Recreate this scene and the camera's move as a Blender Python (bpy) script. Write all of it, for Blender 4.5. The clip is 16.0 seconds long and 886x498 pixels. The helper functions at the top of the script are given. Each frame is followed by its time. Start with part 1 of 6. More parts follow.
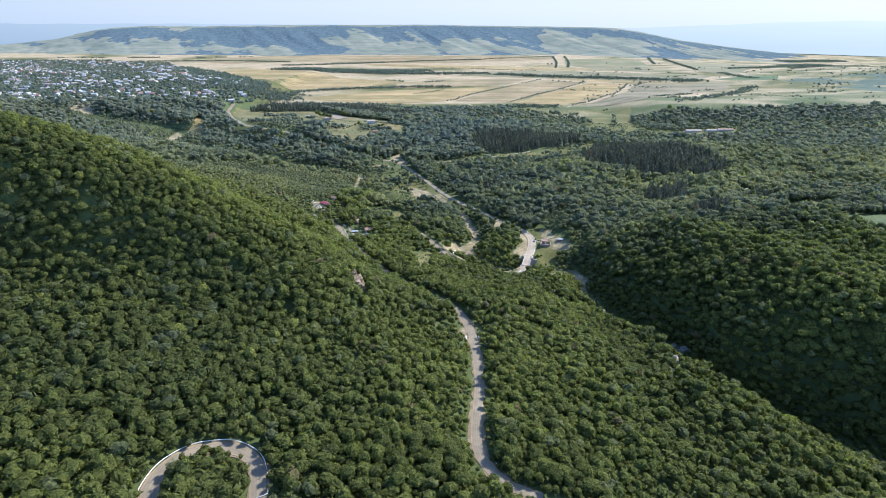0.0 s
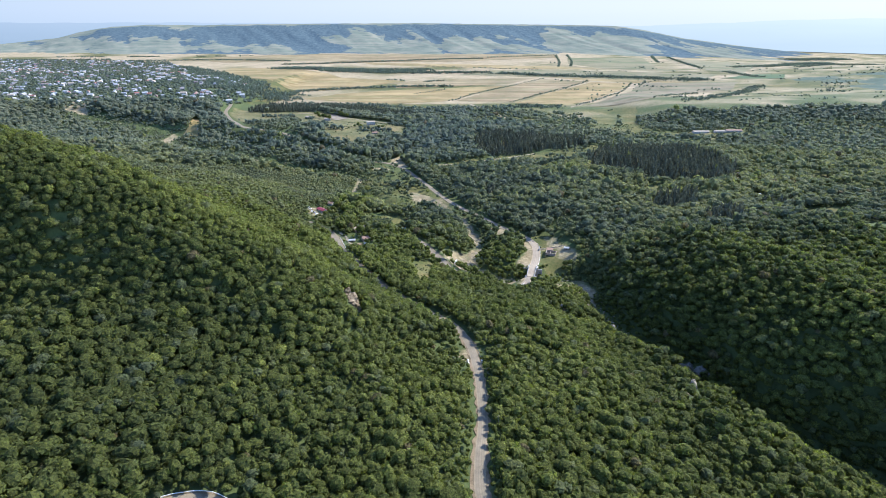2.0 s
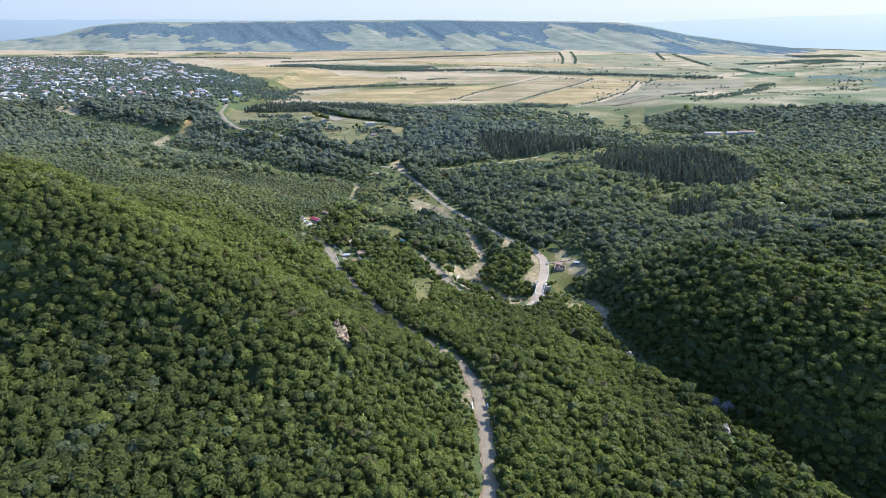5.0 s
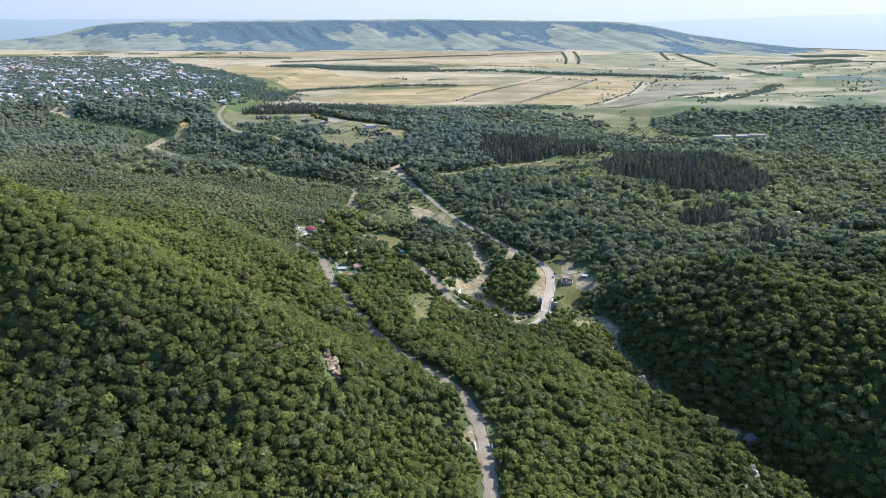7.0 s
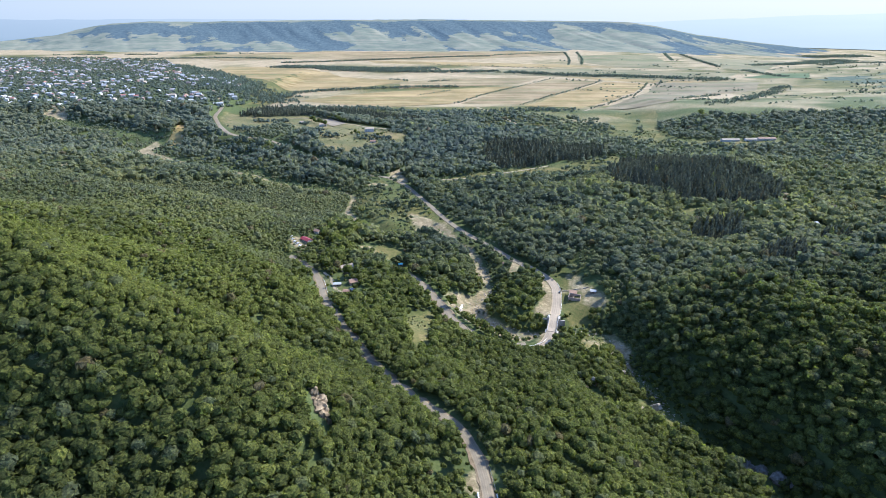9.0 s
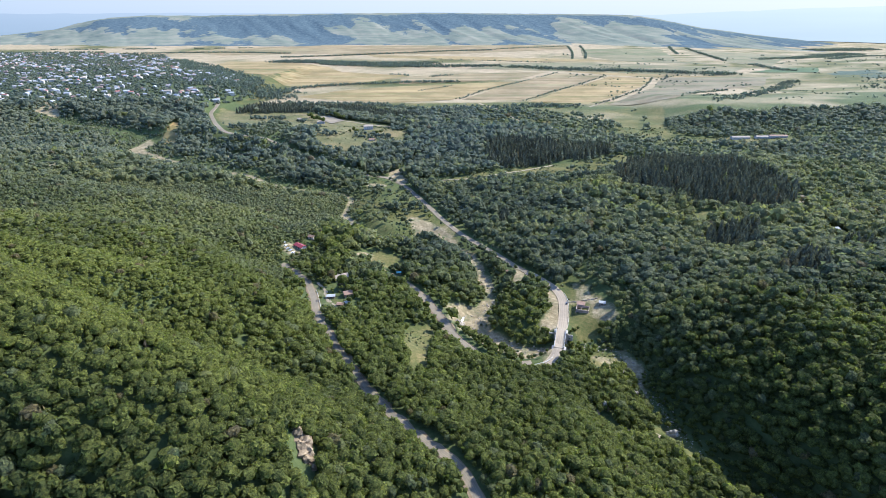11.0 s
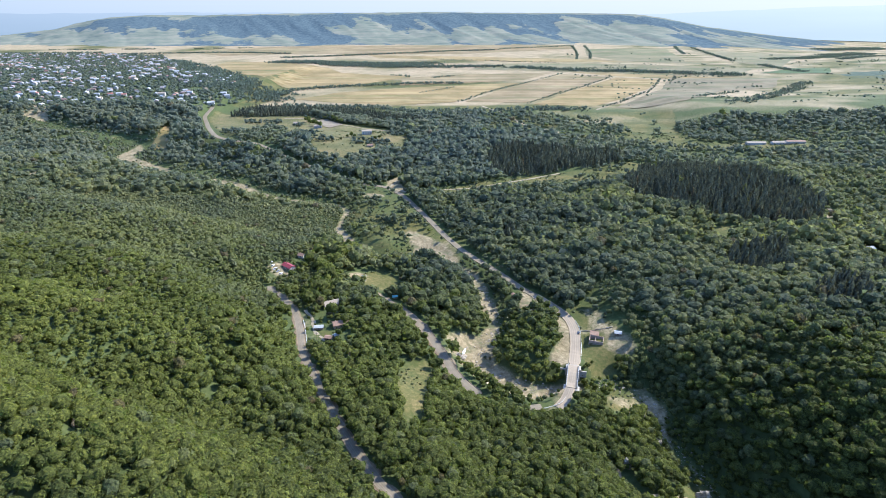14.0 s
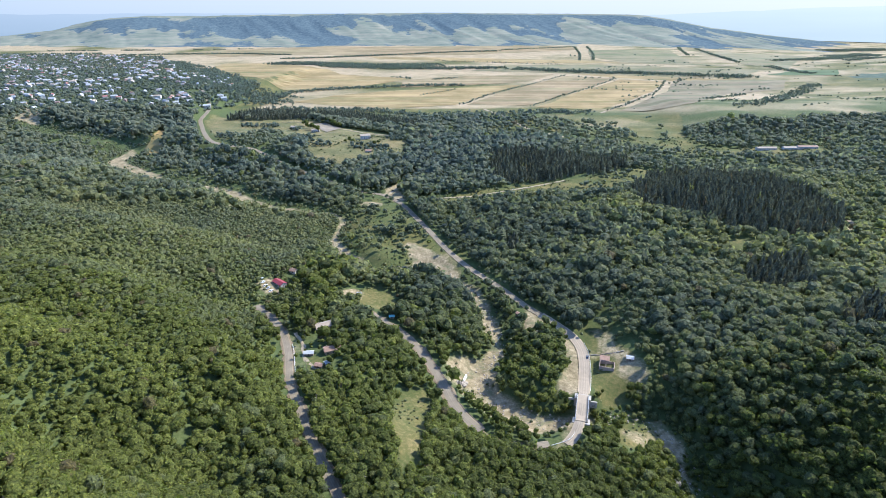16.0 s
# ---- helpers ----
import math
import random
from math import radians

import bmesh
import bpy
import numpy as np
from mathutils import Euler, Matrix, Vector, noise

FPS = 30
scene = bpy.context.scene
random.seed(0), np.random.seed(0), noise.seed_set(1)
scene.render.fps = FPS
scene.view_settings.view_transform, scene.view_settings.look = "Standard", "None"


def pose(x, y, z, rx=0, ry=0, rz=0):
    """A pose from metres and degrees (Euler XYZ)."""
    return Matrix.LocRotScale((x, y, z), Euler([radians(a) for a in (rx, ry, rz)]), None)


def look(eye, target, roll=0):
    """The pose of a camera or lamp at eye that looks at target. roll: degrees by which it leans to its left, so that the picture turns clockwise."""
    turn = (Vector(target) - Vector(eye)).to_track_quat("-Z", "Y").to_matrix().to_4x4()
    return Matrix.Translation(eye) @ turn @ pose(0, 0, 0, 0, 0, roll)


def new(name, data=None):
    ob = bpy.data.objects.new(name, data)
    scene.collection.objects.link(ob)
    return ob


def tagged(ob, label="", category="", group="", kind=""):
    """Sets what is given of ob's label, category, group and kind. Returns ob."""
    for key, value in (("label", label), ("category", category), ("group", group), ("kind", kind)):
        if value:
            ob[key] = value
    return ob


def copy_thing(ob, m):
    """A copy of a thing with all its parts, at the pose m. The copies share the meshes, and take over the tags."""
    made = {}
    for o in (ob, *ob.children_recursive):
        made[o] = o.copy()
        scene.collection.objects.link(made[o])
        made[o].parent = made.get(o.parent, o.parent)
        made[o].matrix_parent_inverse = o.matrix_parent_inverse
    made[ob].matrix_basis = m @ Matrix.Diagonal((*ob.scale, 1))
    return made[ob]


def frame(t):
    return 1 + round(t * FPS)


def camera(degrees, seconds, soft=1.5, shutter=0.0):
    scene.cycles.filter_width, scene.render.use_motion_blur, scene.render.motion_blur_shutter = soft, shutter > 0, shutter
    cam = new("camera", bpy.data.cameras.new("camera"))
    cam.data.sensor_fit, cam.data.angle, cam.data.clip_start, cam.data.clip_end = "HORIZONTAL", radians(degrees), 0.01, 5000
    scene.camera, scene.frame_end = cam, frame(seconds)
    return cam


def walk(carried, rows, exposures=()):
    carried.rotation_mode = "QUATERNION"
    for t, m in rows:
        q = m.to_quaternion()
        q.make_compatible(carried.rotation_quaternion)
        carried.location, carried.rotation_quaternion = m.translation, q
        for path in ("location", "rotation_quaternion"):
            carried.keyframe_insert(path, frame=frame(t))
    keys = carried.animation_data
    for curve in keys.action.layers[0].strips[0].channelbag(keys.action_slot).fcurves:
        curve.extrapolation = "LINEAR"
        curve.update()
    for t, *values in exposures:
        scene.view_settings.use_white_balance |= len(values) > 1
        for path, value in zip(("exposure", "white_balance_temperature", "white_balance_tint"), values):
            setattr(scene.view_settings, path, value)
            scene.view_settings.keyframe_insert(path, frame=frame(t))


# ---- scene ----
cam = camera(78.2, 16.0, soft=0.92)
METRES, EYE, TILT, LEAN, TURN = 250.0, 250.0, -24.0, 0.0, 0.0
ROWS = [
    (0.0, 0.0, 0.0, 0.0, 0.0, 0.0, 0.0),
    (0.5, 0.001, 0.0273, 0.0122, 0.05, -0.02, -0.01),
    (1.0, 0.0019, 0.054, 0.0242, 0.09, -0.05, -0.02),
    (1.5, 0.0028, 0.0803, 0.0363, 0.14, -0.1, -0.0),
    (2.0, 0.0038, 0.1064, 0.0483, 0.19, -0.16, 0.02),
    (2.5, 0.0047, 0.1327, 0.0601, 0.23, -0.22, 0.03),
    (3.0, 0.0056, 0.1594, 0.072, 0.28, -0.28, 0.03),
    (3.5, 0.0061, 0.1862, 0.0844, 0.3, -0.34, 0.03),
    (4.0, 0.0062, 0.2136, 0.0968, 0.33, -0.4, 0.03),
    (6.5, 0.0077, 0.3536, 0.1599, 0.54, -0.53, -0.07),
    (7.0, 0.0086, 0.3818, 0.1734, 0.59, -0.54, -0.08),
    (7.5, 0.0088, 0.4104, 0.1865, 0.62, -0.53, -0.11),
    (8.0, 0.009, 0.4393, 0.1994, 0.65, -0.54, -0.12),
    (8.5, 0.0101, 0.468, 0.2122, 0.7, -0.53, -0.12),
    (9.0, 0.011, 0.4964, 0.2253, 0.76, -0.55, -0.12),
    (11.5, 0.016, 0.643, 0.2905, 1.0, -1.23, -0.09),
    (12.0, 0.0168, 0.673, 0.3037, 1.05, -1.24, -0.1),
    (12.5, 0.0178, 0.7027, 0.317, 1.1, -1.24, -0.11),
    (13.0, 0.0189, 0.7328, 0.3299, 1.15, -1.23, -0.12),
    (13.5, 0.0199, 0.7625, 0.3433, 1.19, -1.23, -0.13),
    (14.0, 0.021, 0.7923, 0.3569, 1.22, -1.23, -0.13),
    (14.5, 0.0217, 0.8225, 0.3697, 1.26, -1.2, -0.14),
    (15.0, 0.0227, 0.8521, 0.3835, 1.31, -1.19, -0.14),
    (15.5, 0.0234, 0.8817, 0.3969, 1.34, -1.19, -0.17),
    (16.0, 0.0239, 0.9115, 0.4104, 1.37, -1.18, -0.18),
]
walk(cam, [(t, pose(0, 0, EYE, TILT, LEAN, TURN) @ pose(METRES * x, METRES * y, METRES * z, 90 + pitch, roll, yaw)) for t, x, y, z, yaw, pitch, roll in ROWS],
     [(0.0, 1.78, 5560, 13), (16.0, 1.81, 5560, 13)])

# ---- light: a summer sun ahead and to the right, a hazy sky ----
SUN_AZIMUTH, SUN_ELEVATION = 58.0, 40.0          # degrees clockwise from +y, above the horizon
world = bpy.data.worlds.new("sky")
world.use_nodes = True
scene.world = world
wn = world.node_tree
sky = wn.nodes.new("ShaderNodeTexSky")
sky.sky_type = "NISHITA"
sky.sun_disc = False
sky.sun_elevation, sky.sun_rotation = radians(SUN_ELEVATION), radians(SUN_AZIMUTH)
sky.altitude, sky.air_density, sky.dust_density, sky.ozone_density = 600, 0.8, 0.3, 2.2
wn.links.new(sky.outputs[0], wn.nodes["Background"].inputs[0])
wn.nodes["Background"].inputs[1].default_value = 0.15
sun_data = bpy.data.lights.new("sun", "SUN")
sun_data.energy, sun_data.angle, sun_data.color = 2.95, radians(0.5), (1.0, 0.935, 0.76)
sun = new("sun", sun_data)
az, el = radians(SUN_AZIMUTH), radians(SUN_ELEVATION)
SUN_WAY = Vector((math.sin(az) * math.cos(el), math.cos(az) * math.cos(el), math.sin(el)))
sun.matrix_world = look(SUN_WAY * 900, (0, 0, 0))


# ---- materials ----
def nodes_of(name, rough=0.9, spec=0.2):
    m = bpy.data.materials.new(name)
    m.use_nodes = True
    b = m.node_tree.nodes["Principled BSDF"]
    b.inputs["Roughness"].default_value = rough
    b.inputs["Specular IOR Level"].default_value = spec
    return m, m.node_tree, b


def noise_node(nt, scale, detail=4.0, rough=0.6, coord=None):
    n = nt.nodes.new("ShaderNodeTexNoise")
    n.inputs["Scale"].default_value, n.inputs["Detail"].default_value, n.inputs["Roughness"].default_value = scale, detail, rough
    if coord is not None:
        nt.links.new(coord, n.inputs["Vector"])
    return n.outputs["Fac"]


def place_node(nt):
    return nt.nodes.new("ShaderNodeNewGeometry").outputs["Position"]


def ramp(nt, fac, stops):
    r = nt.nodes.new("ShaderNodeValToRGB")
    e = r.color_ramp.elements
    while len(e) < len(stops):
        e.new(0.5)
    for k, (p, c) in zip(e, stops):
        k.position, k.color = p, (*c, 1)
    nt.links.new(fac, r.inputs[0])
    return r.outputs[0]


def mix(nt, fac, a, b, how="MIX"):
    n = nt.nodes.new("ShaderNodeMix")
    n.data_type, n.blend_type = "RGBA", how
    for sock, v in ((n.inputs[0], fac), (n.inputs[6], a), (n.inputs[7], b)):
        if isinstance(v, (int, float)):
            sock.default_value = v
        elif isinstance(v, tuple):
            sock.default_value = (*v, 1)
        else:
            nt.links.new(v, sock)
    return n.outputs[2]


def maths(nt, op, a, b=0.0, clamp=False):
    n = nt.nodes.new("ShaderNodeMath")
    n.operation, n.use_clamp = op, clamp
    for sock, v in zip(n.inputs, (a, b)):
        if isinstance(v, (int, float)):
            sock.default_value = v
        else:
            nt.links.new(v, sock)
    return n.outputs[0]


def bump(nt, b, height, strength, dist):
    n = nt.nodes.new("ShaderNodeBump")
    n.inputs["Strength"].default_value, n.inputs["Distance"].default_value = strength, dist
    nt.links.new(height, n.inputs["Height"])
    nt.links.new(n.outputs[0], b.inputs["Normal"])


def plain(name, dark, light, scale=0.6, rough=0.85, spec=0.25, fine=6.0, relief=0.03, metal=0.0):
    """A surface that varies between two colours, coarse and fine, with a little relief."""
    m, nt, b = nodes_of(name, rough, spec)
    b.inputs["Metallic"].default_value = metal
    p = place_node(nt)
    f = maths(nt, "ADD", maths(nt, "MULTIPLY", noise_node(nt, scale, 4, 0.6, p), 0.6), maths(nt, "MULTIPLY", noise_node(nt, fine, 3, 0.7, p), 0.4))
    nt.links.new(ramp(nt, f, [(0.32, dark), (0.66, light)]), b.inputs["Base Color"])
    if relief:
        bump(nt, b, noise_node(nt, fine, 4, 0.7, p), 0.6, relief)
    return m


def leaf_material(name, dark, mid, light, glow=0.42, through_leaf=(1.32, 1.5, 0.85), grain=1.0):
    """Foliage: the tree's tint (light and haze of its place painted in), the clump's random shade, and light let
    through the leaves.
    """
    m, nt, b = nodes_of(name, 0.75, 0.09)
    tint = nt.nodes.new("ShaderNodeAttribute")
    tint.attribute_name = "tint"
    geo = nt.nodes.new("ShaderNodeNewGeometry")
    col = ramp(nt, tint.outputs["Fac"], [(0.0, dark), (0.5, mid), (0.90, light), (0.96, (0.17, 0.18, 0.045)), (1.0, (0.13, 0.10, 0.055))])
    clump = nt.nodes.new("ShaderNodeAttribute")
    clump.attribute_name = "shade"
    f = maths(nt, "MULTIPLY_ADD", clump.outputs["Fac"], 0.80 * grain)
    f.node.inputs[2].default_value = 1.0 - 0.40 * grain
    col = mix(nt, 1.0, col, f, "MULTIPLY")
    big = noise_node(nt, 0.012, 3, 0.6, geo.outputs["Position"])
    col = mix(nt, maths(nt, "MULTIPLY", big, 0.5), col, tuple(0.92 * c for c in mid))
    # cool dark and warm bright specks: shaded gaps and sunlit leaves painted in
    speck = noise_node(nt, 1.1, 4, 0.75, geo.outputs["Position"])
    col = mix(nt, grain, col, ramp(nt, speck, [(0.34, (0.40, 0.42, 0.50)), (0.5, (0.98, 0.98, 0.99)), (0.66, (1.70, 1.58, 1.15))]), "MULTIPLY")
    nt.links.new(col, b.inputs["Base Color"])
    bump(nt, b, speck, 1.0, 0.7)
    tr = nt.nodes.new("ShaderNodeBsdfTranslucent")
    nt.links.new(mix(nt, 1.0, col, through_leaf, "MULTIPLY"), tr.inputs["Color"])
    ms = nt.nodes.new("ShaderNodeMixShader")
    ms.inputs[0].default_value = glow
    nt.links.new(b.outputs[0], ms.inputs[1])
    nt.links.new(tr.outputs[0], ms.inputs[2])
    nt.links.new(ms.outputs[0], nt.nodes["Material Output"].inputs["Surface"])
    return m


def road_material(name, dark, light):
    """Worn paving: patches, fine grain, two darker wheel tracks a lane, dust towards the edges."""
    m, nt, b = nodes_of(name, 0.9, 0.2)
    p = place_node(nt)
    f = maths(nt, "ADD", maths(nt, "MULTIPLY", noise_node(nt, 0.12, 5, 0.65, p), 0.6), maths(nt, "MULTIPLY", noise_node(nt, 2.2, 3, 0.7, p), 0.4))
    col = ramp(nt, f, [(0.34, dark), (0.64, light)])
    a = nt.nodes.new("ShaderNodeAttribute")
    a.attribute_name = "across"
    side = maths(nt, "ADD", maths(nt, "ABSOLUTE", a.outputs["Fac"]), maths(nt, "MULTIPLY", maths(nt, "SUBTRACT", noise_node(nt, 0.5, 3, 0.6, p), 0.5), 0.35))
    worn = ramp(nt, side, [(0.0, (1.12, 1.11, 1.1)), (0.18, (0.86, 0.86, 0.87)), (0.38, (1.02, 1.02, 1.02)), (0.6, (0.88, 0.88, 0.89)), (0.8, (1.05, 1.04, 1.02)), (1.0, (1.3, 1.22, 1.08))])
    nt.links.new(mix(nt, 1.0, col, worn, "MULTIPLY"), b.inputs["Base Color"])
    bump(nt, b, noise_node(nt, 3.0, 4, 0.7, p), 0.5, 0.01)
    return m


# last two sets blued and paled: distance haze painted into the leaf colour
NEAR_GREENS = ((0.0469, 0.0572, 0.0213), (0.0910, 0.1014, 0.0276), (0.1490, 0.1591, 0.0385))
VALLEY_HAZE_GREENS = ((0.0640, 0.0782, 0.0572), (0.1176, 0.1302, 0.0766), (0.1890, 0.1890, 0.0798))
FAR_HAZE_GREENS = ((0.0711, 0.0865, 0.0770), (0.1112, 0.1288, 0.1000), (0.1710, 0.1751, 0.1100))


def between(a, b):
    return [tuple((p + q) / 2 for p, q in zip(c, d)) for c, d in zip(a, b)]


# higher index: more haze in the colour, softer grain, more glow
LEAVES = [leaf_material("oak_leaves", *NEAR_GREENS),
          leaf_material("faintly_hazed_leaves", *between(NEAR_GREENS, VALLEY_HAZE_GREENS), 0.42, (1.35, 1.45, 0.85), 0.85),
          leaf_material("hazed_leaves", *VALLEY_HAZE_GREENS, 0.44, (1.35, 1.4, 0.95), 0.75),
          leaf_material("more_hazed_leaves", *between(VALLEY_HAZE_GREENS, FAR_HAZE_GREENS), 0.47, (1.32, 1.4, 1.0), 0.6),
          leaf_material("most_hazed_leaves", *FAR_HAZE_GREENS, 0.48, (1.3, 1.4, 1.05), 0.45)]
LEAF, FAINT_HAZE_LEAF, HAZED_LEAF, FAR_HAZED_LEAF = LEAVES[0], LEAVES[1], LEAVES[2], LEAVES[4]
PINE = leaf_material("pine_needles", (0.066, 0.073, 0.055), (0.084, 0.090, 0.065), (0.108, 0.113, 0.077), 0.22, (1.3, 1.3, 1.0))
BARK = plain("bark", (0.05, 0.037, 0.026), (0.13, 0.10, 0.075), 1.2, 0.95, 0.1, 9.0, 0.02)
ASPHALT = road_material("worn_asphalt", (0.136, 0.110, 0.076), (0.228, 0.183, 0.125))
CRAG = plain("warm_limestone", (0.13, 0.094, 0.056), (0.31, 0.228, 0.14), 0.35, 0.9, 0.2, 1.4, 0.3)
DUSTY = road_material("dusty_road", (0.218, 0.175, 0.124), (0.318, 0.252, 0.178))
DIRT = plain("pale_dirt", (0.17, 0.135, 0.085), (0.33, 0.265, 0.175), 0.25, 0.95, 0.12, 1.6, 0.1)
EARTH = plain("brown_verge_earth", (0.11, 0.080, 0.048), (0.25, 0.185, 0.115), 0.25, 0.95, 0.1, 1.5, 0.1)
CONCRETE = plain("concrete", (0.27, 0.24, 0.205), (0.42, 0.375, 0.32), 0.5, 0.85, 0.25, 4.0, 0.01)
ROCK = plain("pale_rock", (0.17, 0.14, 0.105), (0.38, 0.32, 0.25), 0.3, 0.9, 0.2, 1.2, 0.3)
STEEL = plain("galvanised_steel", (0.42, 0.43, 0.44), (0.62, 0.63, 0.64), 1.0, 0.5, 0.5, 8.0, 0.0, 0.7)



def ground_material():
    m, nt, b = nodes_of("ground", 0.95, 0.12)
    p = place_node(nt)
    cov = nt.nodes.new("ShaderNodeAttribute")
    cov.attribute_name = "cover"
    sep = nt.nodes.new("ShaderNodeSeparateColor")
    nt.links.new(cov.outputs["Color"], sep.inputs[0])
    coarse, fine = noise_node(nt, 0.02, 5, 0.65, p), noise_node(nt, 0.35, 5, 0.7, p)
    floor = ramp(nt, fine, [(0.3, (0.042, 0.058, 0.018)), (0.7, (0.085, 0.098, 0.036))])
    grass = ramp(nt, maths(nt, "ADD", maths(nt, "MULTIPLY", coarse, 0.55), maths(nt, "MULTIPLY", fine, 0.45)),
                 [(0.38, (0.048, 0.060, 0.018)), (0.46, (0.070, 0.076, 0.023)), (0.53, (0.098, 0.091, 0.030)), (0.64, (0.162, 0.126, 0.050))])
    stony = ramp(nt, maths(nt, "ADD", maths(nt, "MULTIPLY", fine, 0.55), maths(nt, "MULTIPLY", noise_node(nt, 0.12, 4, 0.6, p), 0.45)), [(0.36, (0.118, 0.092, 0.050)), (0.48, (0.200, 0.156, 0.088)), (0.62, (0.345, 0.272, 0.165))])
    damp = noise_node(nt, 0.09, 4, 0.65, p)
    stony = mix(nt, ramp(nt, damp, [(0.5, (0, 0, 0)), (0.62, (0.75, 0.75, 0.75))]), stony, (0.11, 0.112, 0.055))
    straw = ramp(nt, coarse, [(0.35, (0.218, 0.176, 0.098)), (0.65, (0.335, 0.252, 0.152))])
    rag = maths(nt, "MULTIPLY", maths(nt, "SUBTRACT", fine, 0.5), 0.9)
    col = floor
    for out, c in (("Red", grass), ("Blue", straw), ("Green", stony)):
        f = maths(nt, "ADD", sep.outputs[out], maths(nt, "MULTIPLY", rag, maths(nt, "MULTIPLY", sep.outputs[out], 1.0)))
        s = nt.nodes.new("ShaderNodeMapRange")
        s.inputs["From Min"].default_value, s.inputs["From Max"].default_value = 0.3, 0.6
        nt.links.new(f, s.inputs["Value"])
        col = mix(nt, s.outputs[0], col, c)
    wooded = nt.nodes.new("ShaderNodeAttribute")
    wooded.attribute_name = "wooded"
    patch = noise_node(nt, 0.006, 6, 0.62, p)
    w = nt.nodes.new("ShaderNodeMapRange")
    w.inputs["From Min"].default_value, w.inputs["From Max"].default_value = 0.46, 0.5
    nt.links.new(maths(nt, "ADD", maths(nt, "SUBTRACT", wooded.outputs["Fac"], 0.5), patch), w.inputs["Value"])
    # wooded ground is blued too, to carry the distance haze
    trees = ramp(nt, noise_node(nt, 0.05, 4, 0.7, p), [(0.3, (0.037, 0.056, 0.040)), (0.7, (0.077, 0.102, 0.066))])
    col = mix(nt, w.outputs[0], col, trees)
    nt.links.new(col, b.inputs["Base Color"])
    bump(nt, b, fine, 0.7, 0.5)
    return m


GROUND = ground_material()


# ---- the lie of the land ----
# crest lines and valley lines with the height of the ground along them
LINES = [
    [(-620, 320, 215), (-400, 345, 204), (-300, 352, 183), (-241, 352, 167), (-200, 350, 152), (-165, 348, 137), (-135, 346, 121), (-105, 347, 104), (-78, 350, 86), (-62, 352, 70), (-33, 361, 54), (5, 372, 38)],
    [(-420, 230, 140), (-300, 255, 114), (-176, 277, 93), (-128, 265, 78), (-72, 265, 68), (-25, 257, 58), (20, 262, 47)],
    [(-420, 110, 120), (-280, 170, 104), (-160, 205, 89), (-72, 218, 65), (17, 215, 51), (60, 215, 45)],
]
LINES += [
    [(-300, 20, 105), (-100, 40, 75), (30, 60, 60), (120, 40, 45)],
    [(25, 180, 54), (17, 218, 51), (22, 285, 45), (12, 345, 37)],
    [(76, 243, 41), (62, 310, 38), (60, 365, 34), (45, 410, 23), (30, 445, 12)],
    [(160, 225, 33), (168, 310, 22), (153, 368, 14), (136, 425, 4), (116, 465, -3)],
    [(130, 160, 40), (195, 210, 22), (235, 200, 12), (285, 170, 2)],
]
LINES += [
    [(105, 545, -11), (140, 539, -12), (148, 515, -13), (149, 480, -14), (158, 452, -15), (169, 412, -17), (189, 373, -19), (208, 330, -21), (248, 290, -23), (305, 250, -25), (380, 215, -27)],
    [(168, 525, 3), (182, 445, 5), (213, 390, 9), (250, 338, 12), (320, 285, 18)],
    [(205, 540, 16), (212, 460, 29), (238, 400, 33), (282, 335, 40), (370, 260, 52)],
    [(430, 200, 85), (315, 330, 62), (262, 425, 53), (246, 475, 48), (246, 552, 32), (219, 602, 14), (197, 640, 9)],
]
LINES += [
    [(600, 300, 95), (450, 470, 56), (353, 575, 34), (306, 623, 25), (240, 690, 8)],
    [(760, 480, 70), (560, 620, 42), (397, 681, 24), (431, 802, 20), (520, 900, 16)],
    [(250, 870, 2), (330, 890, 12), (420, 910, 16)],
    [(88, 514, -5), (97, 642, -10), (60, 760, -11), (-20, 880, -12), (-89, 966, -12)],
    [(10, 372, 37), (-30, 430, 33), (-75, 520, 21), (-112, 590, 14), (-150, 660, 6)],
    [(-340, 470, 120), (-240, 482, 92), (-185, 490, 78), (-140, 455, 58)],
]
LINES += [
    [(-440, 520, 98), (-306, 560, 74), (-235, 535, 71), (-132, 487, 48), (-83, 432, 43)],
    [(-720, 640, 100), (-500, 720, 60), (-330, 720, 38), (-225, 716, 27), (-180, 730, 8)],
    [(-605, 973, 12), (-400, 900, 8), (-250, 850, -2), (-160, 800, -8)],
    [(-640, 1250, -20), (-450, 1130, -15), (-200, 950, -13), (-60, 850, -12)],
    [(800, 1000, 5), (555, 1172, -8), (305, 1066, -4), (150, 1000, -9)],
    [(-620, 1330, 4), (-420, 1260, 7), (-300, 1200, 7), (-150, 1190, 4), (0, 1230, -2)],
]
LINES += [
    [(-17, 546, 2), (30, 600, -6), (-40, 700, -7)],
]
STEP = 7.0
NEAR_X, NEAR_Y = np.arange(-1002, 1003, STEP), np.arange(-60, 1501, STEP)


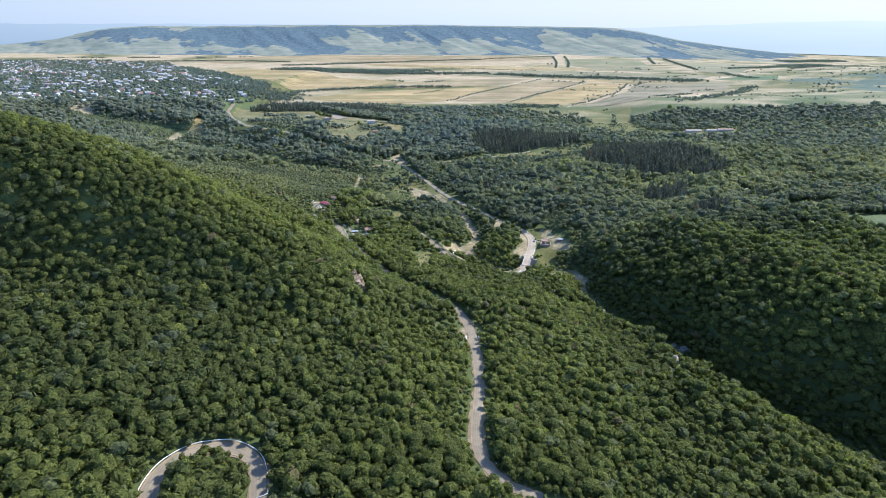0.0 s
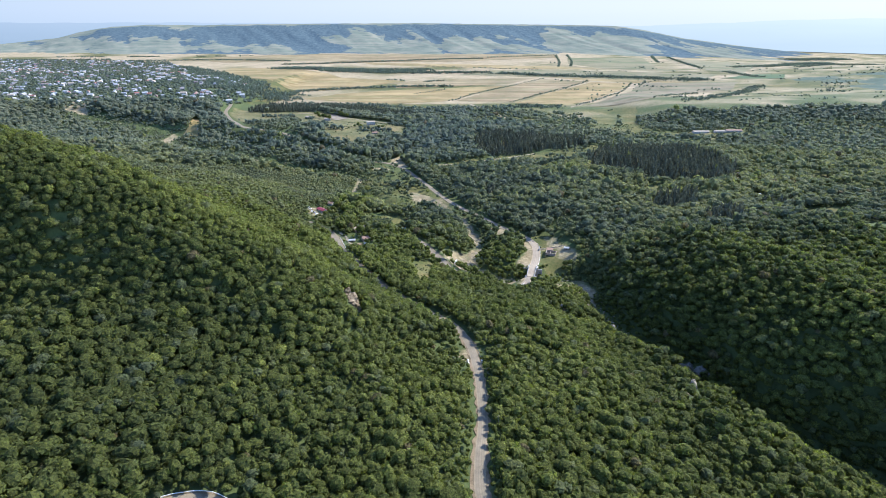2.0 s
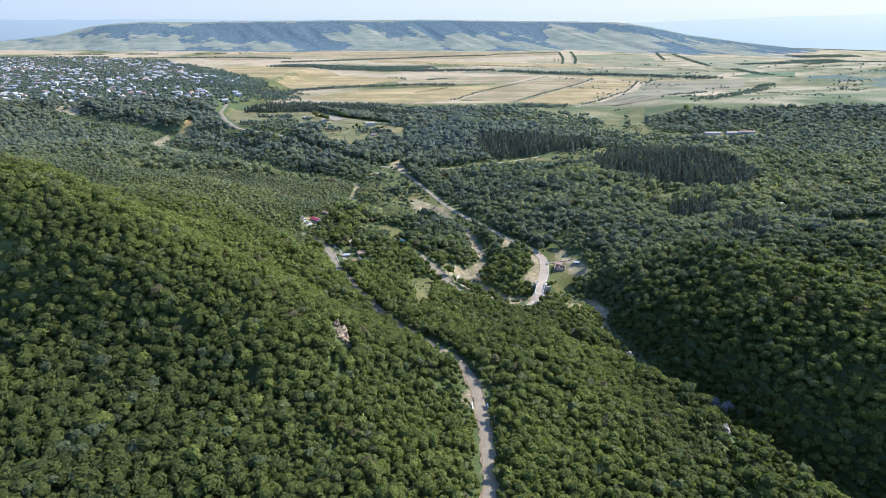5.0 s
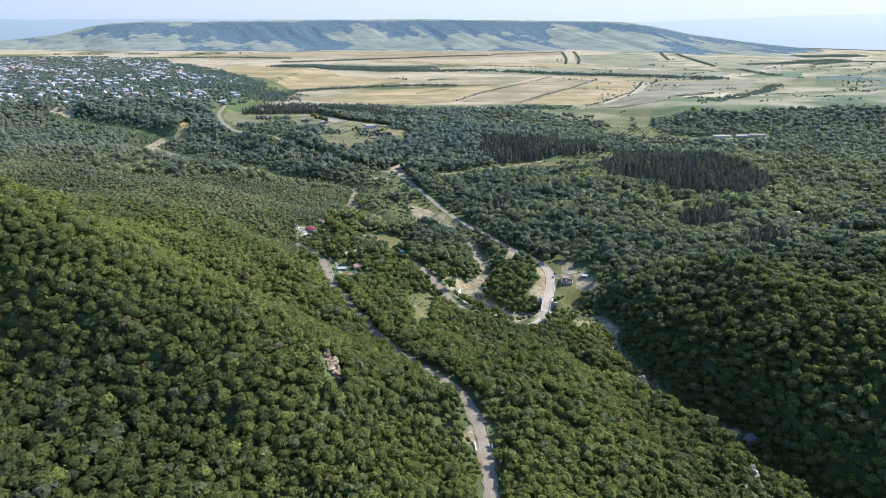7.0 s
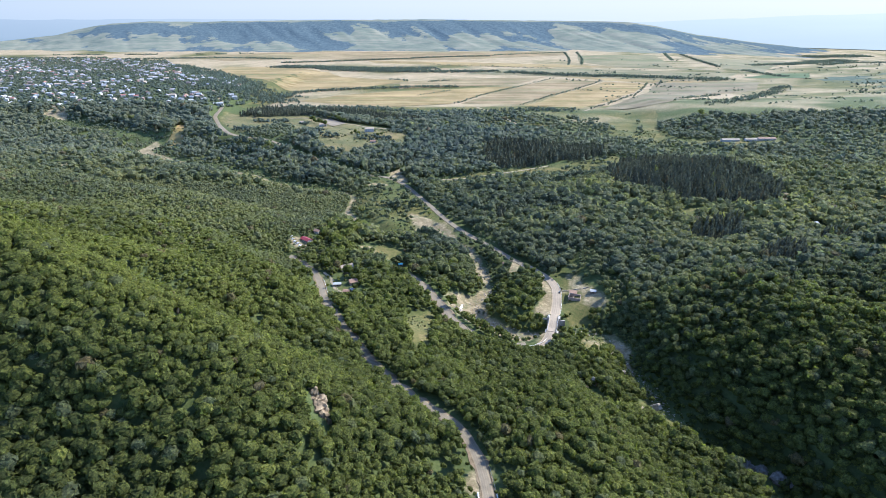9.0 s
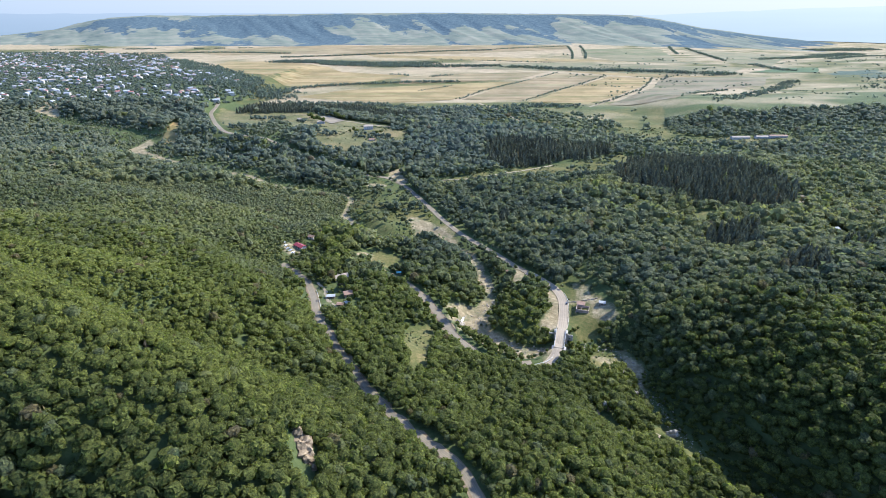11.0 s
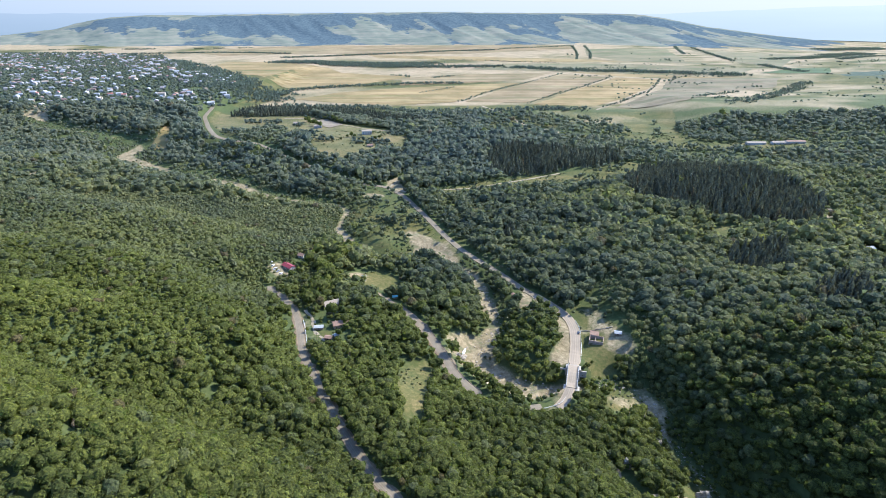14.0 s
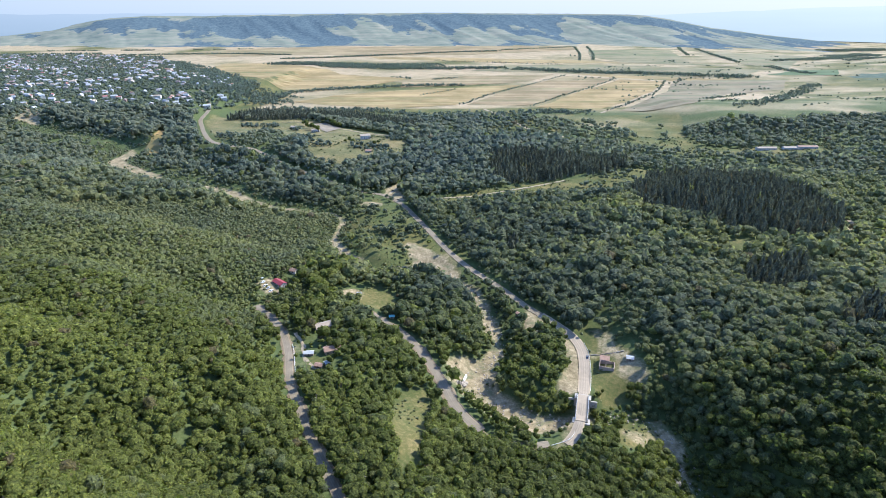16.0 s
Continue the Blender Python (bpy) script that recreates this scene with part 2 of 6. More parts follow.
def lie_of_lines(X, Y):
    num, den = np.zeros_like(X), np.zeros_like(X)
    for line in LINES:
        best, bz = np.full_like(X, 1e18), np.zeros_like(X)
        for (x0, y0, z0), (x1, y1, z1) in zip(line[:-1], line[1:]):
            dx, dy = x1 - x0, y1 - y0
            u = np.clip(((X - x0) * dx + (Y - y0) * dy) / (dx * dx + dy * dy), 0, 1)
            d = (X - x0 - u * dx) ** 2 + (Y - y0 - u * dy) ** 2
            m = d < best
            best[m], bz[m] = d[m], (z0 + u * (z1 - z0))[m]
        w = 1 / (best + 60) ** 1.7
        num, den = num + w * bz, den + w
    return num / den


def soften(Z, times):
    for _ in range(times):
        P = np.pad(Z, 1, mode="edge")
        Z = (P[:-2, 1:-1] + P[2:, 1:-1] + P[1:-1, :-2] + P[1:-1, 2:] + 2 * Z) / 6
    return Z


def wave(X, Y, size, seed):
    """Smooth random relief between -1 and 1: value noise on a grid of that size."""
    rng = np.random.RandomState(seed)
    table = rng.rand(64, 64) * 2 - 1
    fx, fy = X / size, Y / size
    i, j = np.floor(fx).astype(int), np.floor(fy).astype(int)
    u, v = fx - i, fy - j
    u, v = u * u * (3 - 2 * u), v * v * (3 - 2 * v)
    g = lambda a, b: table[a % 64, b % 64]
    return (g(i, j) * (1 - u) + g(i + 1, j) * u) * (1 - v) + (g(i, j + 1) * (1 - u) + g(i + 1, j + 1) * u) * v


def step01(t):
    t = np.clip(t, 0, 1)
    return t * t * (3 - 2 * t)


def far_land(X, Y):
    z = -10 - 8 * np.clip((Y - 1500) / 300, 0, 1) - 45 * np.clip((Y - 1800) / 2400, 0, 1)
    z = z + 75 * np.exp(-(((X - 2300) / 900) ** 2 + ((Y - 2000) / 700) ** 2))
    z = z + 26 * step01((Y - 1230) / 190) * step01((X - 440) / 140) * (1 - step01((Y - 1500) / 420))      # the wooded eastern scarp
    z = z + 24 * step01((Y - 1320) / 130) * step01((-X - 545) / 90) * (1 - step01((Y - 1700) / 1500))      # the scarp below the village
    z = z - 70 * np.clip((X - 900) / 2200, 0, 1.4) * step01((Y - 2600) / 1400)
    return z


def gullies(X, Y):
    """0 on the spurs to 1 in the beds of the gullies that run aslant down the table mountain."""
    u, v = X + 0.55 * (Y - 3950), (Y - 3950) * 0.22
    g = 0
    for size, part_ in ((330, 0.5), (150, 0.32), (70, 0.18)):
        g = g + part_ * (1 - np.abs(wave(u + 0.25 * size * wave(X, Y, 3 * size, 35), v, size, 36)) * 1.6)
    return np.clip(g, 0, 1)


def uphill(X, Y):
    return (Y - 3950 - 90 * wave(X, Y, 420, 31)) / 1000


def mountain(X, Y):
    """The long table mountain that closes the plain: its height over the same plan."""
    plain_z = far_land(X, Y)
    crest = np.interp(X, RIDGE_X, RIDGE_Z)
    s = uphill(X, Y)
    up = step01(s * 0.92) * 0.55 + np.clip(s, 0, 1) ** 1.3 * 0.45
    z = np.where(s > 0, plain_z + (crest - plain_z) * np.clip(up, 0, 1) - 26 * gullies(X, Y) * np.clip(s * (1.02 - s) * 4, 0, 1), plain_z - 4)
    return np.where(s > 1, crest - 60 * (s - 1) + 2 * wave(X, Y, 60, 34), z)


# the skyline of the table mountain, west to east
RIDGE_X = [-4600, -3774, -3477, -3229, -3026, -2777, -2489, -2064, -1824, -1348, -398, 313, 1027, 1312, 1504, 1699, 1995, 2489, 2984, 3383, 3822, 4600]
RIDGE_Z = [-60, -51, -24, 2, 47, 86, 100, 92, 100, 104, 108, 102, 92, 88, 78, 47, -10, -73, -124, -160, -197, -230]


def spline(points, gap=4.0):
    """Even points along a smooth line through the nodes."""
    p = np.array(points, float)
    p = np.vstack([2 * p[0] - p[1], p, 2 * p[-1] - p[-2]])
    out = []
    for a, b, c, d in zip(p[:-3], p[1:-2], p[2:-1], p[3:]):
        n = max(2, int(np.linalg.norm(c - b) / gap))
        for t in np.arange(n) / n:
            out.append(0.5 * (2 * b + (c - a) * t + (2 * a - 5 * b + 4 * c - d) * t * t + (3 * b - a - 3 * c + d) * t ** 3))
    return np.array(out + [p[-2]])


# roads: nodes, half width, kind
ROADS = {
    "hairpin": ([(60, -60), (0, 0), (-60, 50), (-96, 100), (-108, 140), (-117, 160), (-116, 171), (-110, 180), (-99, 185), (-88, 184), (-80, 176), (-76, 163), (-66, 146), (-38, 126), (20, 112), (80, 116), (96, 136), (72, 158), (44, 175)], 3.4),
    "main": ([(44, 175), (31, 181), (22, 191), (17, 205), (18, 228), (21, 254), (22, 286), (21, 318), (17, 347), (8, 368), (-11, 386), (-25, 400), (-46, 428), (-68, 466), (-86, 500), (-102, 533),
              (-115, 572), (-127, 600), (-146, 630), (-157, 641), (-166, 652)], 2.7),
    "second": ([(-70, 655), (-44, 630), (-29, 613), (-14, 585), (-2, 556), (6, 533), (15, 518), (22, 509)], 3.3),
    "lane": ([(15, 518), (26, 505), (46, 501), (64, 504.5)], 2.6),
    "bridge_road": ([(64, 504.5), (76, 510), (84, 520), (91, 537), (98, 563), (104, 588), (107, 612), (104, 631), (97, 645), (84, 665), (70, 685), (55, 712), (36, 742), (14, 774), (-6, 812), (-26, 859), (-46, 905),
                     (-66, 948), (-88, 981), (-104, 996), (-144, 1014), (-189, 1046), (-240, 1086), (-280, 1117), (-318, 1152), (-360, 1188), (-417, 1213), (-457, 1250), (-506, 1340), (-548, 1425), (-570, 1470), (-577, 1500), (-590, 1567), (-618, 1635), (-688, 1777), (-750, 1882)], 3.4),
}
TRACKS = {
    "east_track": ([(-88, 981), (-55, 966), (-8, 974), (40, 982), (100, 1012), (172, 1051)], 1.7),
    "upper_track": ([(-92, 990), (-78, 1039), (-54, 1076)], 2.0),
    "pine_track": ([(376, 756), (393, 765), (420, 790), (436, 806), (441, 825)], 2.2),
    "farm_track": ([(-388, 1475), (-324, 1462), (-212, 1364), (-125, 1312), (-35, 1276)], 1.8),
    "north_track": ([(75, 1640), (89, 1600), (115, 1544), (156, 1393), (203, 1320), (222, 1251)], 3.4),
    "plain_road": ([(300, 3560), (490, 3650), (830, 3900), (1080, 3960), (1300, 3980)], 5.0),
    "field_track": ([(350, 1575), (470, 1740), (575, 1900), (700, 2150), (780, 2230)], 3.0),
    "foot_path": ([(101, 452), (99, 443), (102, 437), (106, 431), (114, 431), (121, 432)], 1.3),
    "spur_path": ([(128, 434), (134, 434), (142, 428), (146, 420), (148, 408), (150, 396)], 1.2),
    "house_track": ([(-118, 600), (-108, 585), (-100, 562), (-86, 548)], 1.5),
}
RIVER = [(-940, 1420), (-830, 1352), (-771, 1340), (-721, 1316), (-670, 1291), (-630, 1272), (-600, 1231), (-598, 1180), (-545, 1137), (-494, 1094), (-456, 1066), (-410, 1044), (-375, 1036), (-331, 1010), (-302, 988), (-240, 950), (-190, 938), (-158, 928), (-141, 904), (-142, 852), (-126, 812), (-100, 772), (-66, 760), (-34, 778), (-10, 768), (8, 742), (24, 716), (31, 690), (38, 660), (42, 630), (34, 608), (26, 592), (25, 576), (33, 560), (47, 548), (69, 541), (92, 540), (116, 547), (130, 547), (141, 541), (148, 528), (149, 514)]
RIVER += [(148, 498), (149, 480), (158, 450), (169, 413), (189, 374), (208, 330), (248, 290), (305, 250), (380, 215)]


def nearest(X, Y, pts, reach):
    """Distance to a line of points, and the index of the nearest one, within reach."""
    best, idx = np.full(X.shape, 1e9), np.zeros(X.shape, int)
    for k, q in enumerate(pts):
        i0, i1 = np.searchsorted(X[0], (q[0] - reach, q[0] + reach))
        j0, j1 = np.searchsorted(Y[:, 0], (q[1] - reach, q[1] + reach))
        if i1 <= i0 or j1 <= j0:
            continue
        d = np.hypot(X[j0:j1, i0:i1] - q[0], Y[j0:j1, i0:i1] - q[1])
        sub, si = best[j0:j1, i0:i1], idx[j0:j1, i0:i1]
        m = d < sub
        sub[m], si[m] = d[m], k
    return best, idx


grow = np.cumsum(np.minimum(10 * 1.09 ** np.arange(70), 66))
GX = np.concatenate([NEAR_X[0] - grow[::-1], NEAR_X, NEAR_X[-1] + grow])
grow_y = np.cumsum(np.minimum(8 * 1.06 ** np.arange(100), 55))
GY = np.concatenate([NEAR_Y[0] - np.cumsum(12 * 1.25 ** np.arange(16))[::-1], NEAR_Y, NEAR_Y[-1] + grow_y])
GY = GY[GY < 5180]
XX, YY = np.meshgrid(GX, GY)
LAND = soften(lie_of_lines(XX, YY), 9)
_b1 = step01((YY - 1230) / 230)
_b2 = step01((np.abs(XX) - 700) / 280) * step01((YY - 700) / 400)
_bf = np.maximum(_b1, _b2)
LAND = LAND * (1 - _bf) + far_land(XX, YY) * _bf
_rel = 1 - step01((YY - 1300) / 300)
LAND = LAND + _rel * (1.8 * wave(XX, YY, 46, 3) + 0.9 * wave(XX, YY, 21, 4))


def sample(grid, x, y):
    """The value of a grid of the ground at points."""
    i = np.clip(np.searchsorted(GX, x) - 1, 0, len(GX) - 2)
    j = np.clip(np.searchsorted(GY, y) - 1, 0, len(GY) - 2)
    u, v = (x - GX[i]) / (GX[i + 1] - GX[i]), (y - GY[j]) / (GY[j + 1] - GY[j])
    return (grid[j, i] * (1 - u) + grid[j, i + 1] * u) * (1 - v) + (grid[j + 1, i] * (1 - u) + grid[j + 1, i + 1] * u) * v


def even_profile(z, n=9):
    k = np.ones(n) / n
    for _ in range(3):
        z = np.convolve(np.pad(z, n // 2, mode="edge"), k, "valid")
    return z


# the river cuts its bed first, then the roads are benched in
river_line = spline(RIVER, 5.0)
river_z = even_profile(sample(LAND, river_line[:, 0], river_line[:, 1]), 15)
river_z = np.minimum.accumulate(river_z[::1]) - 0.6
RIVER_D, river_i = nearest(XX, YY, river_line, 45)
_k = 1 - step01((RIVER_D - 6) / 26)
LAND = LAND * (1 - _k) + np.minimum(river_z[river_i], LAND) * _k
ROAD_D = np.full(XX.shape, 1e9)
road_lines = {}
for key, (nodes, half) in {**TRACKS, **ROADS}.items():
    line = spline(nodes, 4.0)
    z = even_profile(sample(LAND, line[:, 0], line[:, 1]), 9)
    if key == "bridge_road":
        over = np.abs(line[:, 1] - 541) < 24          # the deck crosses high over the river
        z = np.where(over, -4.6, z)
        z = even_profile(z, 5)
    road_lines[key] = (line, z, half)
    d, i = nearest(XX, YY, line, 30)
    k = 1 - step01((d - half - 4.0) / 9)
    if key == "bridge_road":
        k = k * (np.abs(line[i, 1] - 541) > 11)
    LAND = LAND * (1 - k) + (z[i] - 0.35) * k
    ROAD_D = np.minimum(ROAD_D, d - half - {"second": 2.2, "main": np.where(YY > 420, 0.8, 1.8), "lane": np.where(XX > 68, 2.0, -2.5), "bridge_road": 1.2}.get(key, 0.0) * ((XX < 22) | (YY > 512) | (key == "lane")) - 6.0 * ((key == "bridge_road") & (XX < -395)))


def ground_at(x, y):
    return sample(LAND, np.asarray(x, float), np.asarray(y, float))


# ---- land cover: where grass, stones and fields lie open ----
def inside(X, Y, poly):
    r = np.zeros(X.shape, bool)
    for (x0, y0), (x1, y1) in zip(poly, poly[1:] + poly[:1]):
        c = (y0 > Y) != (y1 > Y)
        r ^= c & (X < (x1 - x0) * (Y - y0) / (y1 - y0 + 1e-9) + x0)
    return r.astype(float)


MEADOWS = [
    [(-26, 556), (-12, 554), (-9, 512), (-9, 466), (-16, 452), (-25, 456), (-30, 490), (-32, 532)],
    [(-84, 706), (-69, 711), (-54, 694), (-44, 666), (-63, 661), (-80, 662)],
    [(108, 585), (110, 625), (128, 632), (140, 610), (142, 590), (128, 560), (106, 552)],
    [(104, 523), (116, 529), (130, 532), (133, 516), (121, 508), (108, 510)],
]
MEADOWS += [
    [(-570, 1544), (-566, 1480), (-525, 1400), (-455, 1272), (-412, 1235), (-395, 1290), (-372, 1345), (-314, 1288), (-270, 1225), (-251, 1160), (-220, 1118), (-188, 1098), (-155, 1108), (-130, 1140), (-97, 1128), (-76, 1185), (-84, 1250), (-122, 1325), (-232, 1400), (-317, 1492), (-398, 1515), (-468, 1492), (-524, 1520)],
    [(388, 1222), (425, 1222), (500, 1470), (510, 1545), (480, 1545), (470, 1520)],
    [(330, 1545), (500, 1545), (462, 1505), (378, 1225), (250, 1235), (210, 1275), (345, 1275), (355, 1370), (345, 1450), (255, 1470), (215, 1560)],
    [(-60, 960), (0, 953), (60, 966), (66, 980), (0, 972), (-50, 978)],
    [(250, 1262), (336, 1212), (453, 1192), (540, 1178), (660, 1172), (660, 1208), (552, 1240), (430, 1242), (300, 1275)],
    [(398, 626), (440, 642), (472, 632), (455, 604), (425, 582), (400, 592)],
    [(390, 690), (415, 690), (420, 715), (395, 715)],
]
MEADOWS += [
    [(128, 440), (138, 449), (152, 455), (160, 442), (164, 424), (165, 408), (156, 404), (148, 424), (138, 432)],
    [(109, 663), (111, 635), (114, 607), (127, 602), (129, 640)],
    [(112, 600), (106, 566), (116, 560), (133, 566), (128, 578), (119, 600)],
    [(118, 540), (126, 516), (140, 522), (140, 540), (130, 546)],
    [(-134, 918), (-113, 884), (-88, 886), (-104, 905)],
    [(155, 936), (212, 956), (212, 932), (161, 918)],
    [(-580, 1225), (-586, 1284), (-606, 1356), (-592, 1356), (-562, 1300), (-540, 1222)],
    [(-706, 1131), (-699, 1168), (-622, 1053), (-633, 1036)],
]
MEADOWS += [
    [(-103, 570), (-92, 547), (-80, 545), (-88, 570)],
    [(-18, 619), (-14, 606), (-4, 624)],
    [(3, 628), (15, 624), (13, 642)],
]
STONY = [
    [(-55, 838), (-15, 800), (8, 758), (2, 740), (-20, 765), (-45, 790)],
    [(10, 605), (-3, 592), (5, 566), (18, 546), (38, 528), (66, 522), (86, 524), (86, 541), (60, 541), (46, 549), (38, 565), (38, 592), (26, 610)],
    [(402, 612), (404, 596), (420, 594), (438, 608), (428, 620)],
    [(-961, 1428), (-1018, 1540), (-932, 1487), (-878, 1386)],
    [(-660, 990), (-630, 1000), (-600, 985), (-640, 975)],
    [(-600, 1150), (-580, 1165), (-588, 1235), (-604, 1235)],
]
STONY += [
    [(110, 607), (124, 612), (140, 606), (150, 590), (146, 570), (138, 566), (132, 588), (124, 603)],
    [(118, 622), (126, 640), (134, 628), (128, 612)],
    [(104, 516), (118, 506), (134, 512), (140, 524), (136, 505), (122, 500)],
    [(80, 560), (94, 600), (92, 636), (100, 630), (100, 590), (92, 560)],
    [(-176, 682), (-167, 700), (-149, 680), (-160, 667)],
    [(-104, 692), (-84, 700), (-80, 676), (-102, 680)],
]
STONY += [
    [(32, 673), (42, 644), (38, 623), (46, 617), (40, 601), (40, 564), (55, 549), (85, 547), (85, 538), (59, 536), (36, 542), (22, 556), (14, 571), (8, 577), (10, 592), (24, 605), (36, 628), (34, 650)],
    [(95, 612), (105, 606), (99, 573), (93, 566), (77, 568), (94, 582), (96, 598)],
    [(66, 676), (80, 670), (80, 640), (66, 638)],
    [(116, 646), (127, 647), (133, 631), (136, 615), (134, 600), (120, 605), (119, 627)],
    [(131, 592), (146, 575), (147, 566), (131, 571), (124, 583)],
]
STONY += [
    [(112, 535), (121, 512), (136, 518), (139, 538), (131, 530), (122, 537)],
    [(156, 306), (166, 310), (167, 328), (158, 324)],
    [(8, 326), (14, 324), (16, 338), (9, 338)],
    [(30, 332), (37, 333), (36, 340), (30, 339)],
    [(-129, 736), (-104, 729), (-112, 752), (-126, 750)],
    [(-110, 797), (-96, 790), (-93, 774), (-105, 771)],
    [(-94, 1000), (-74, 960), (-66, 985), (-84, 1014), (-60, 1050), (-70, 1054), (-100, 1020)],
    [(-133, 966), (-113, 938), (-95, 950), (-102, 968)],
    [(-864, 1262), (-842, 1262), (-820, 1233), (-848, 1228)],
]
STONY += [
    [(-500, 918), (-478, 918), (-480, 903), (-492, 903)],
    [(-612, 1240), (-590, 1236), (-586, 1165), (-614, 1180)],
    [(-545, 1142), (-480, 1100), (-446, 1052), (-462, 1046), (-500, 1076), (-552, 1124)],
    [(-300, 996), (-278, 932), (-284, 890), (-294, 890), (-292, 940), (-312, 985)],
    [(-412, 1132), (-394, 1138), (-362, 1134), (-372, 1120), (-397, 1119)],
]
GRASS = sum(inside(XX, YY, p) for p in MEADOWS)
STONE = sum(inside(XX, YY, p) for p in STONY)
STONE = STONE * (1 - inside(XX, YY, [(-590, 1215), (-596, 1284), (-616, 1366), (-585, 1366), (-555, 1300), (-535, 1215)]))
STONE = np.minimum(STONE, np.where((XX > 106) & (YY < 660) & (YY > 500), 0.68, 1.0))
STONE = np.maximum(STONE, 1 - step01((RIVER_D - np.where((XX > 100) & (YY > 470) & (YY < 560), 1.6, np.where(YY < 500, 2.2, np.where(YY > 900, np.where(XX < -615, 1.0, np.where((XX < -290) & (YY < 1225), 9.0, 3.6)), 4.0))) - 2.5 * wave(XX, YY, 30, 8)) / 3))
# open scrub: the eastern flats, the western valley floor and the river flats
SCRUB = np.maximum(0.62 * step01((XX - 260) / 120) * step01((YY - 1040) / 60) * (1 - step01((YY - 1290) / 60)), step01((-XX - 230) / 90) * step01((YY - 860) / 90) * (1 - step01((YY - 1290) / 80)) * 0.48)
SCRUB = np.maximum(SCRUB, inside(XX, YY, [(-150, 900), (-110, 990), (-60, 930), (20, 790), (0, 735), (-60, 750), (-110, 790)]))
SCRUB = np.maximum(SCRUB, 1.25 * inside(XX, YY, [(-50, 960), (0, 950), (79, 970), (163, 990), (235, 985), (290, 1040), (335, 1065), (290, 1100), (230, 1075), (171, 1056), (82, 1020), (-8, 984)]))
SCRUB = np.maximum(SCRUB, 0.8 * inside(XX, YY, [(205, 815), (270, 780), (365, 735), (390, 750), (330, 785), (240, 840)]))
SCRUB = np.maximum(SCRUB, 0.7 * inside(XX, YY, [(60, 1270), (330, 1250), (450, 1290), (430, 1500), (60, 1520)]))
SCRUB = np.maximum(SCRUB, 0.7 * inside(XX, YY, [(460, 800), (560, 900), (700, 900), (640, 780), (520, 730)]))
SCRUB = np.maximum(SCRUB, 0.62 * inside(XX, YY, [(480, 960), (500, 1190), (950, 1190), (950, 880), (640, 850)]))
SCRUB = soften(np.maximum(SCRUB, 0.6 * inside(XX, YY, [(250, 700), (260, 760), (420, 740), (560, 640), (640, 800), (500, 980), (455, 830), (400, 765), (330, 790), (260, 810)])), 3)
for key, (line, z, half) in road_lines.items():
    d, _i = nearest(XX, YY, line, 14)
    STONE = np.maximum(STONE, (1 - step01((d - half - 0.2) / 2.2)) * 0.62)
_open = (1 - 0.75 * inside(XX, YY, [(-2660, 3450), (-1240, 1540), (-900, 1430), (-590, 1480), (-560, 1750), (-690, 2030), (-1030, 2400), (-1560, 3270)])) * step01((YY - 1560 - 50 * wave(XX, YY, 300, 21)) / 60)      # the plain beyond the terrace
GRASS = np.clip(np.maximum(np.maximum(soften(GRASS, 1), _open), 0.62 * SCRUB * (1 + 0.5 * wave(XX, YY, 40, 14))), 0, 1)
STONE = np.clip(soften(STONE, 1), 0, 1)
OPEN = np.where(SCRUB > 0.05, np.clip(soften(sum(inside(XX, YY, p) for p in MEADOWS), 1), 0, 1), GRASS)
STRAW = 0.8 * np.maximum(step01((YY - 2350) / 300), step01((YY - 1600) / 80) * (1 - step01((XX - 800) / 300)) * step01((XX + 560) / 90)) * (0.75 + 0.5 * wave(XX, YY, 260, 17))
STRAW = np.maximum(STRAW, 0.36 * inside(XX, YY, MEADOWS[4]) + 0.30 * inside(XX, YY, MEADOWS[0]) + 0.30 * inside(XX, YY, MEADOWS[1]) + 0.62 * inside(XX, YY, [(-580, 1225), (-586, 1284), (-606, 1356), (-592, 1356), (-562, 1300), (-540, 1222)]) + 0.26 * inside(XX, YY, [(396, 1226), (425, 1226), (496, 1490), (484, 1497)]))
STRAW = STRAW * (1 - 0.5 * step01((XX - 800) / 300))
STRAW = np.maximum(STRAW, 0.34 * inside(XX, YY, [(200, 1400), (1500, 1400), (1500, 1720), (200, 1620)]) * (1 + 0.5 * wave(XX + 0.6 * YY, 2.2 * YY, 90, 23)))
STRAW = np.maximum(STRAW, (0.38 + 0.10 * step01((YY - 2200) / 300)) * _open * step01((XX - 300) / 200) * (1 + 0.55 * wave(XX + 0.6 * YY, 2.2 * YY, 140, 18) + 0.45 * wave(XX, 2 * YY, 60, 22)))
WOODED = 0.5 * step01((XX - 1150) / 200) * (1 - step01((YY - 2100) / 300)) * _open


